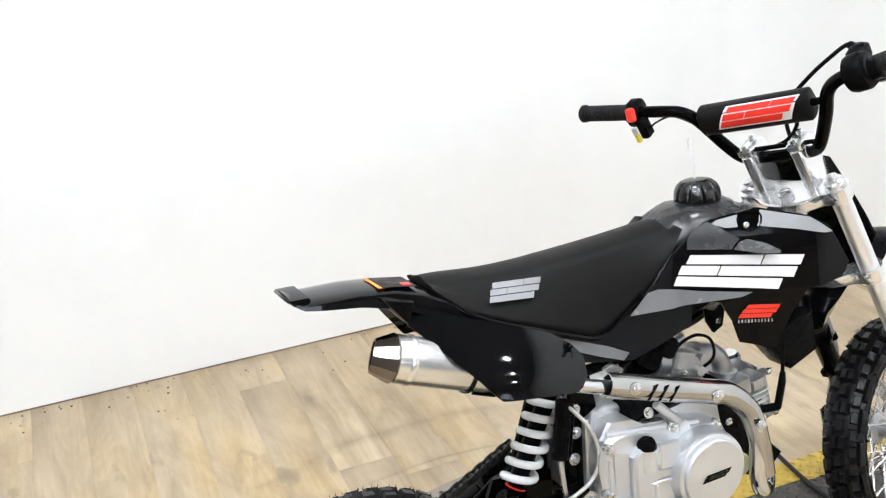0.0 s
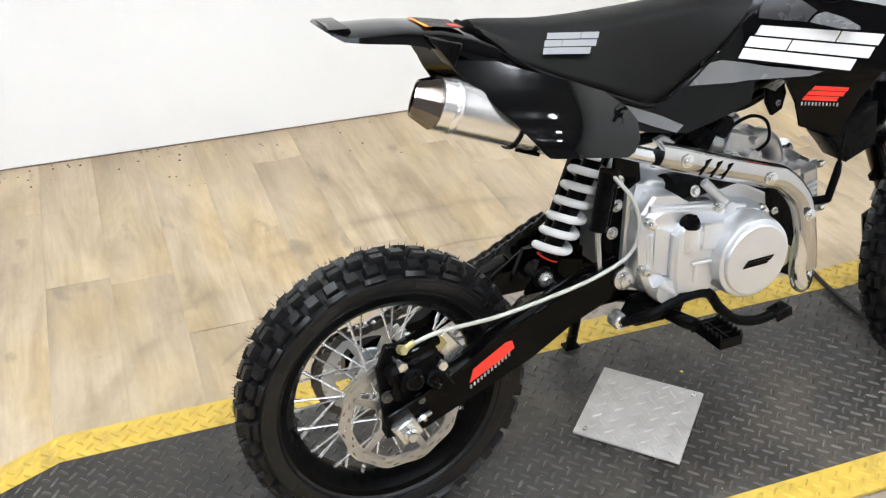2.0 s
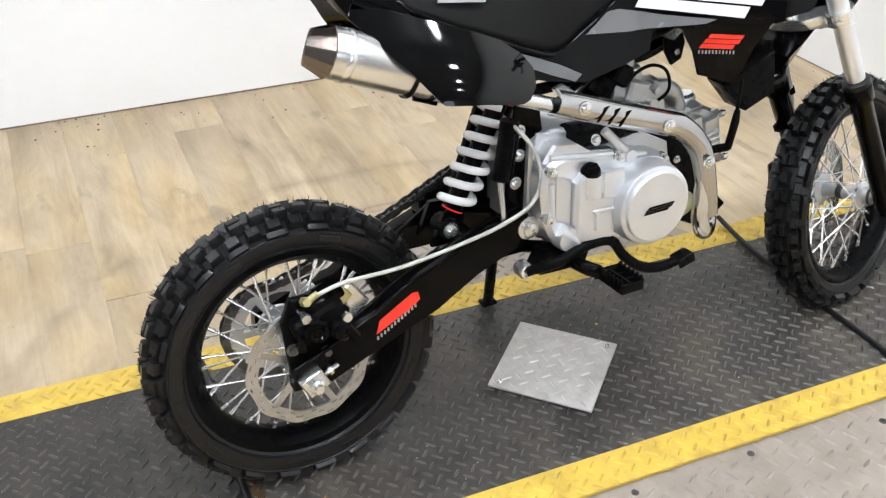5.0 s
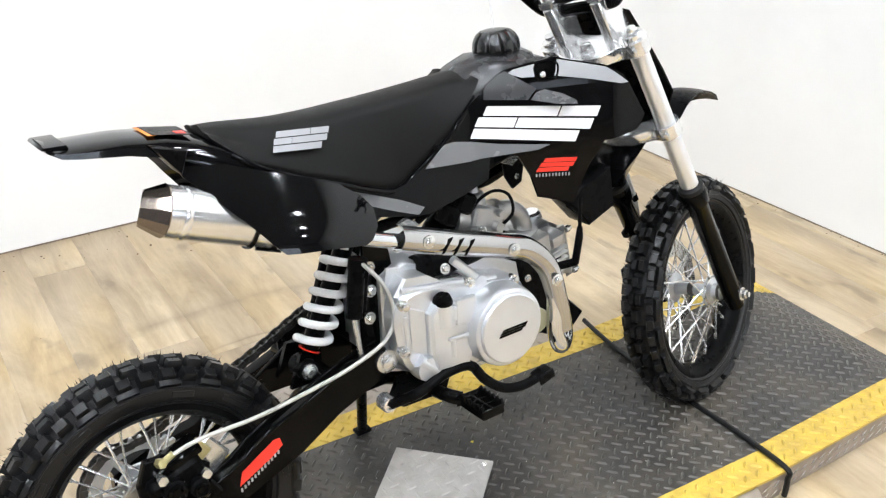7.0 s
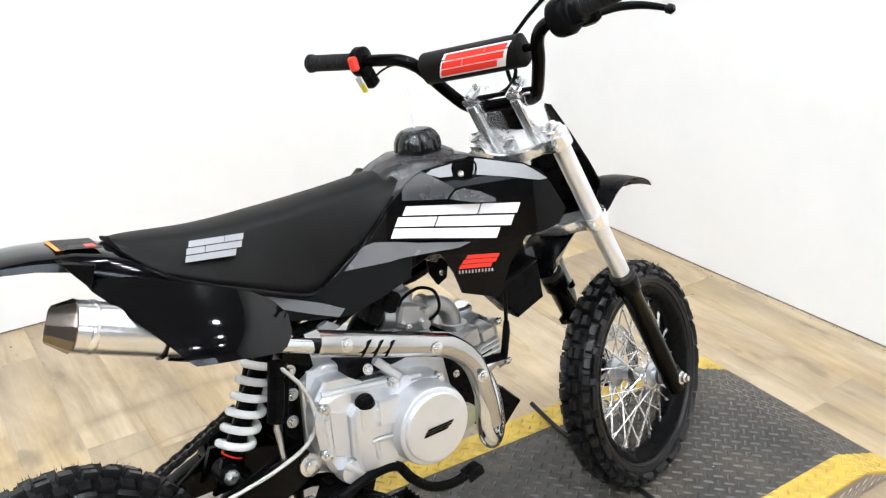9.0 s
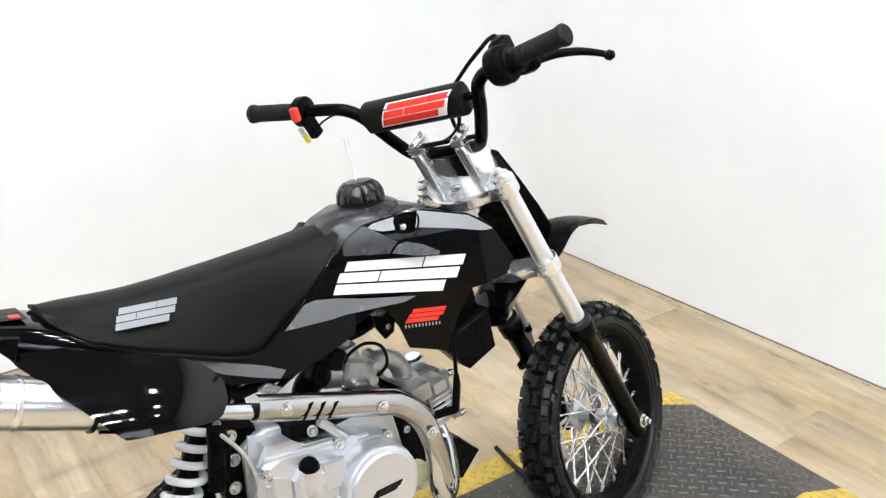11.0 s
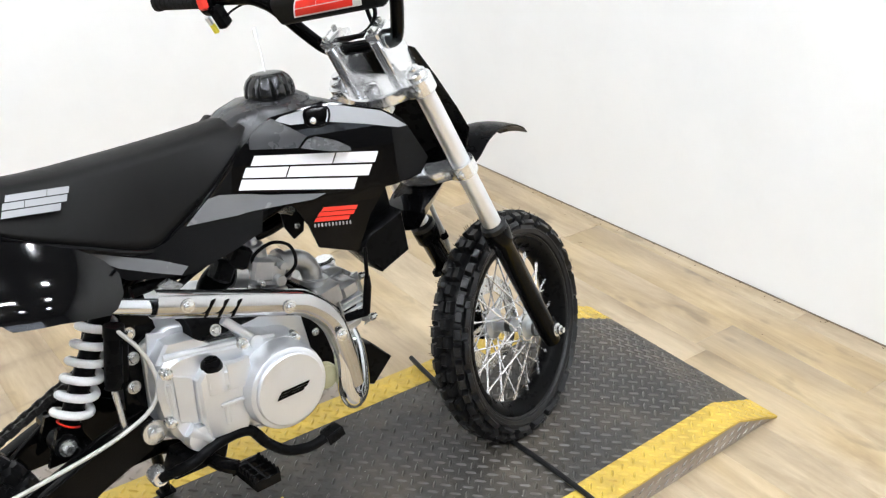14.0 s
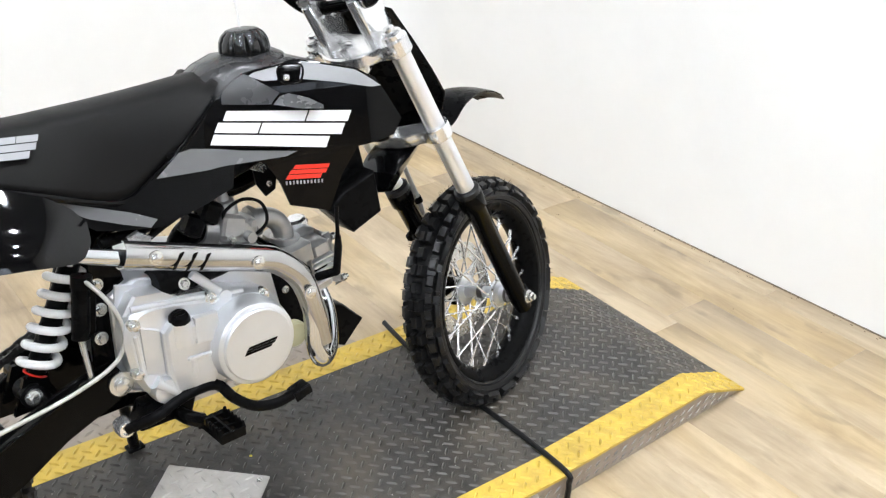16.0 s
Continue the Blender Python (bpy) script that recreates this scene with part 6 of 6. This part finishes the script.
upper = part("upper_clamp", ff(clamp(UPPER_HALF, -0.036, 0.022)), POLISHED, bike, "bright machined upper fork clamp")
lower = part("lower_clamp", ff(clamp(LOWER_HALF, -0.199, 0.022)), POLISHED, bike, "bright machined lower fork clamp")
part("steering_stem", ff(Form().tube([(-0.022, -0.008, -0.012), (-0.022, -0.008, -0.19)], 0.014, 16, 1).lathe([(0.013, 0), (0.013, 0.008), (0.008, 0.011)], (-0.022, -0.008, -0.014), (0, 0, 1), 6)), POLISHED, bike)
part("bearing_cup", ff(Form().lathe([(0.026, -0.054), (0.0275, -0.044), (0.020, -0.037)], (-0.022, -0.004, 0), (0, 0, 1), 24)), POLISHED, bike, "bright bearing cup under the clamp")
for s in (-1, 1):
    for z, k in ((-0.024, upper), (-0.188, lower)):
        part("clamp_bolt", ff(Form().lathe([(0.0055, 0), (0.0055, 0.008), (0.003, 0.009)], (-0.019, LEG[s] + s * 0.006, z), (-1, s * 0.3, 0), 8)), ZINC, k)
        part("clamp_ring", ff(Form().lathe([(0.0162, -0.012), (0.0215, -0.012), (0.0215, 0.012), (0.0162, 0.012)], (0, LEG[s], z), (0, 0, 1), 28, closed_profile=True)), POLISHED, k)
    bar = [(0.023 + 0.031 * c * (abs(c) ** -0.45 if c else 1), s * 0.040 + 0.0112 * d * (abs(d) ** -0.45 if d else 1)) for c, d in ((math.cos(math.pi * i / 14), math.sin(math.pi * i / 14)) for i in range(28))]
    f = Form().prism(bar, lambda a, b, d: Vector((a, b, -0.033 + d)), 0.090, 0.001)
    f.box((0.014, s * 0.040, 0.064), (0.042, 0.0235, 0.014), None, 0.003)
    riser = part("bar_riser", fb(f), POLISHED, bike, "tall bright handlebar riser")
    part("riser_cap", fb(Form().tube([(0.018, s * 0.040 - 0.0115, 0.046), (0.018, s * 0.040 + 0.0115, 0.046)], 0.0145, 16, 1)), POLISHED, riser)
    part("riser_bolt", fb(Form().lathe([(0.004, 0), (0.004, 0.005), (0.002, 0.006)], (0.030, s * 0.040, 0.071), (0, 0, 1), 8).lathe([(0.004, 0), (0.004, 0.005), (0.002, 0.006)], (-0.001, s * 0.040, 0.071), (0, 0, 1), 8)), ZINC, riser)
part("bar_wire", fb(Form().tube([(0.022, -0.046, 0.118), (0.030, -0.040, 0.085), (0.026, -0.014, 0.060), (0.022, 0.03, 0.052), (0.02, 0.052, 0.062)], 0.0032, 8)), SATIN, bike, "black cable behind the bar")

# handlebar
half_bar = [(0.018, 0.0, 0.040), (0.018, 0.040, 0.041), (0.015, 0.060, 0.049), (0.008, 0.076, 0.085), (-0.004, 0.092, 0.140), (-0.010, 0.108, 0.163), (-0.012, 0.135, 0.173), (-0.014, 0.20, 0.185), (-0.014, 0.278, 0.198)]
right_bar = [(0.018, -0.040, 0.041), (0.013, -0.060, 0.045), (0.004, -0.079, 0.064), (-0.002, -0.106, 0.115), (-0.005, -0.1205, 0.150), (-0.009, -0.138, 0.169), (-0.012, -0.162, 0.179), (-0.014, -0.20, 0.1868), (-0.014, -0.278, 0.2004)]
left_bar = [(x, y, z - k) for (x, y, z), k in zip(half_bar, (0, 0, 0, 0, 0, 0.001, 0.002, 0.003, 0.004))]
bar_line = right_bar[::-1] + left_bar
bar = part("handlebar", fb(Form().tube(bar_line, 0.0098, 16, 5)), PAINT, bike, "black handlebar with cross bar")
part("cross_bar", fb(Form().tube([(-0.003, -0.110, 0.140), (-0.002, 0.090, 0.132)], 0.006, 10, 1).tube([(0.012, -0.066, 0.062), (0.010, 0.066, 0.062)], 0.004, 8, 1)), PAINT, bar)
pad_ring = smooth_outline([(0.020, 0.0), (0.016, 0.019), (0.0, 0.025), (-0.017, 0.018), (-0.020, 0.0), (-0.016, -0.019), (0.0, -0.024), (0.016, -0.019)], 3)
pf = Form().rings([[(-0.004 + a * k, y, 0.138 + b * k) for a, b in pad_ring] for y, k in ((-0.0935, 0.86), (-0.0915, 1.0), (0.080, 1.0), (0.082, 0.86))])
pad = part("bar_pad", fb(pf), VINYL, bar, "round black bar pad with red emblem")


def pad_face(s, t, lift):
    """A point of the pad's skin facing the rider: s along, t up."""
    a = radians(196 - 78 * t)
    return Vector((-0.004 + (0.0205 + lift) * math.cos(a), 0.037 - 0.112 * s, 0.138 + (0.0245 + lift) * math.sin(a)))


def pad_block(s0, s1, t0, t1, lift, skew):
    f = Form()
    g = []
    for j in range(5):
        t = t0 + (t1 - t0) * j / 4
        g.append([pad_face(s + skew * (t - 0.5), t, lift) for s in (s0, s1)] + [pad_face(s + skew * (t - 0.5), t, lift - 0.0012) for s in (s1, s0)])
    return f.rings(g)


part("emblem_outline", fb(pad_block(-0.02, 1.02, -0.04, 1.04, 0.0024, 0.16)), DECAL, bar, "white outline of the emblem")
for s0, s1, t0, t1 in MARK:
    part("emblem_bar", fb(pad_block(0.01 + 0.98 * s0, 0.01 + 0.98 * s1, 0.05 + 0.9 * t0, 0.05 + 0.9 * t1, 0.0032, 0.16)), RED, bar, "red slanted emblem bar on the pad")


def grip_form(s):
    ends = Vector((-0.0140, s * 0.192, 0.1840 - (0.003 if s > 0 else -0.002))), Vector((-0.0140, s * 0.284, 0.1990 - (0.004 if s > 0 else -0.006)))
    d = (ends[1] - ends[0]).normalized()
    ln = (ends[1] - ends[0]).length
    prof = [(0.0175, 0.0), (0.0175, 0.004), (0.0128, 0.005)]
    n = 9
    for i in range(n):
        a = 0.008 + (ln - 0.016) * i / n
        b = a + (ln - 0.016) / n * 0.62
        prof += [(0.0136, a), (0.0136, b), (0.0126, b + 0.0008), (0.0126, a + (ln - 0.016) / n - 0.0008)]
    prof += [(0.0150, ln - 0.008), (0.0154, ln - 0.002), (0.0125, ln + 0.001), (0.0, ln + 0.0015)]
    return Form().lathe(prof, ends[0], d, 24, caps=False)


part("grip", fb(grip_form(1)), GRIP, bar, "black ribbed rubber grip")
part("throttle_grip", fb(grip_form(-1)), GRIP, bar, "black ribbed throttle grip")
part("throttle_housing", fb(Form().lathe([(0.018, -0.016), (0.026, -0.014), (0.028, -0.008), (0.028, 0.008), (0.025, 0.013), (0.018, 0.015)], (-0.014, -0.180, 0.182), (0, -1, 0.16), 28).box((0.008, -0.176, 0.198), (0.03, 0.026, 0.026), None, 0.005)), SATIN, bar, "black throttle housing")
part("throttle_wire", fb(Form().tube([(0.018, -0.172, 0.206), (0.026, -0.156, 0.206), (0.034, -0.125, 0.188), (0.040, -0.080, 0.158), (0.042, -0.035, 0.120), (0.050, -0.012, 0.070), (0.056, -0.008, 0.0)], 0.0032, 8).tube([(0.014, -0.176, 0.204), (0.022, -0.162, 0.207)], 0.0058, 10, 1)), SATIN, bar)
part("brake_perch", fb(Form().box((0.014, -0.198, 0.166), (0.040, 0.034, 0.026), rot(20, "Z"), 0.005).lathe([(0.017, -0.01), (0.017, 0.01)], (-0.014, -0.20, 0.184), (0, -1, 0.16), 20).tube([(0.02, -0.19, 0.158), (0.015, -0.165, 0.150)], 0.008, 10, 1)), SATIN, bar, "black brake lever perch")
part("brake_lever", fb(Form().tube([(0.026, -0.205, 0.156), (0.044, -0.226, 0.150), (0.051, -0.252, 0.143), (0.049, -0.275, 0.137), (0.046, -0.293, 0.131)], (0.0055, 0.0062, 0.0058, 0.005, 0.0045), 10).lathe([(0.0, -0.007), (0.005, -0.006), (0.0078, 0.0), (0.005, 0.006), (0.0, 0.007)], (0.045, -0.295, 0.1305), (0, -1, 0), 14, caps=False)), SATIN, bar, "black brake lever with ball end")
part("switch_housing", fb(Form().lathe([(0.021, -0.008), (0.024, -0.006), (0.024, 0.006), (0.021, 0.008)], (-0.0140, 0.183, 0.179), (0, 1, 0.14), 24).box((-0.026, 0.172, 0.156), (0.022, 0.016, 0.036), None, 0.003)), SATIN, bar, "black switch housing")
part("kill_switch", fb(Form().box((-0.038, 0.177, 0.189), (0.010, 0.016, 0.024), rot(20, "Y"), 0.003)), RED, bar, "red engine stop switch")
part("switch_tab", fb(Form().box((-0.040, 0.182, 0.145), (0.006, 0.008, 0.016), None, 0.001)), YELLOW_PLASTIC, bar, "small yellow tab")
part("switch_label", fb(Form().box((-0.041, 0.182, 0.159), (0.005, 0.008, 0.014), None, 0.001)), ALU, bar)
part("switch_wire", fb(Form().tube([(-0.024, 0.168, 0.150), (-0.018, 0.150, 0.158), (-0.010, 0.125, 0.158), (0.0, 0.10, 0.13)], 0.0018, 6)), SATIN, bar)

# front plate and fender
pl = []
for z, w, x in ((0.012, 0.040, 0.050), (0.004, 0.056, 0.052), (-0.06, 0.064, 0.058), (-0.12, 0.070, 0.062), (-0.165, 0.072, 0.064), (-0.205, 0.050, 0.060), (-0.225, 0.034, 0.055)):
    row = [(x + 0.012 - 0.008 * (k / 4) ** 2, w * k / 4, z) for k in range(-4, 5)]
    pl.append(row + [(a - 0.003, b * 0.98, c) for a, b, c in reversed(row)])
part("number_plate", ff(Form().rings(pl)), SATIN, bike, "black front number plate")
fl = []
line = spline([(0.015, 0, -0.222), (0.045, 0, -0.226), (0.08, 0, -0.224), (0.125, 0, -0.220), (0.175, 0, -0.238), (0.225, 0, -0.278), (0.256, 0, -0.322)], 4)
for i, q in enumerate(line):
    t = i / (len(line) - 1)
    w = 0.036 + 0.020 * math.sin(math.pi * min(1, t * 1.1)) if t < 0.9 else 0.040 - 0.10 * (t - 0.9)
    drop = 0.012 * (0.3 + 0.7 * math.sin(math.pi * min(t, 0.95)))
    row = [(q.x - 0.1 * drop * abs(k / 4), w * k / 4, q.z - drop * (abs(k) / 4) ** 1.8) for k in range(-4, 5)]
    fl.append(row + [(a, b * 0.97, c - 0.003) for a, b, c in reversed(row)])
part("front_fender", ff(Form().rings(fl)), SATIN, bike, "black front fender with turned-down tip", sharp=55)
wedge = Form().rings([[(x, -t, zt - 0.006), (x, -t * 0.5, zt), (x, t * 0.5, zt), (x, t, zt - 0.006), (x, u, zb), (x, -u, zb)] for x, t, u, zt, zb in ((-0.104, 0.022, 0.012, -0.218, -0.230), (-0.088, 0.038, 0.018, -0.201, -0.240), (-0.045, 0.044, 0.016, -0.200, -0.238), (0.015, 0.044, 0.018, -0.201, -0.230), (0.070, 0.036, 0.022, -0.203, -0.214))])
part("fender_mount", ff(wedge), GLOSS, bike, "faceted black mount under the lower clamp", sharp=25)

# ---- floor boards ----
under = part("subfloor", Form().box(((X0 + X1) / 2 + 0.1, (Y0 + Y1) / 2, -0.06), (X1 - X0 + 0.4, Y1 - Y0 + 0.2, 0.1)), GAP, at=ROOM)
tagged(under, "dark base under the floor boards", "floor", kind="structure")
floor = thing("floor", "pale oak vinyl plank floor with knots", "floor", ROOM, kind="structure")
WIDE, LONG = 0.1315, 0.92


def plank_mesh(ln):
    return mesh_of(Form().box((0, 0, -0.004), (WIDE - 0.0003, ln - 0.0003, 0.008), None, 0.00015), "plank", OAK)


cache = {}
random.seed(11)
nx = int((X1 - X0) / WIDE) + 4
for i in range(nx):
    x = X1 + 0.202 - (i + 0.5) * WIDE
    if x < X0 - WIDE / 2:
        continue
    y = Y1 - random.uniform(0.15, 0.9)
    cuts = [Y1, y]
    while cuts[-1] > Y0:
        cuts.append(max(Y0, cuts[-1] - LONG))
    for a, b in zip(cuts, cuts[1:]):
        ln = round(a - b, 2)
        if ln < 0.03:
            continue
        if ln not in cache:
            cache[ln] = plank_mesh(ln)
        part("plank", cache[ln], None, floor, at=Matrix.Translation((x, (a + b) / 2, 0)))

dirt = Form()
rnd = random.Random(21)
for k in range(330):
    y = rnd.uniform(-1.7, 1.25)
    x = EDGE(y) - 0.001 - rnd.expovariate(90.0)
    r = rnd.uniform(0.0008, 0.0028)
    if 190 <= k:
        x, y, r = rnd.uniform(-1.2, 1.2), Y1 - 0.004 - rnd.expovariate(14.0), rnd.uniform(0.001, 0.0045)
    elif k >= 140:
        x, y, r = rnd.uniform(-1.2, 1.9), rnd.uniform(-0.6, 1.4), rnd.uniform(0.0008, 0.002)
    ring = [(x + r * w * math.cos(t), y + 1.6 * r * w * math.sin(t), 0.0002) for t, w in ((j * 1.05, rnd.uniform(0.5, 1.0)) for j in range(6))]
    dirt.add(ring + [(x, y, 0.0002 + 0.35 * r)], [(j, (j + 1) % 6, 6) for j in range(6)])
tagged(part("floor_dirt", dirt, RUST_DIRT, floor, "dark crumbs of dirt along the wall"), kind="stuff")
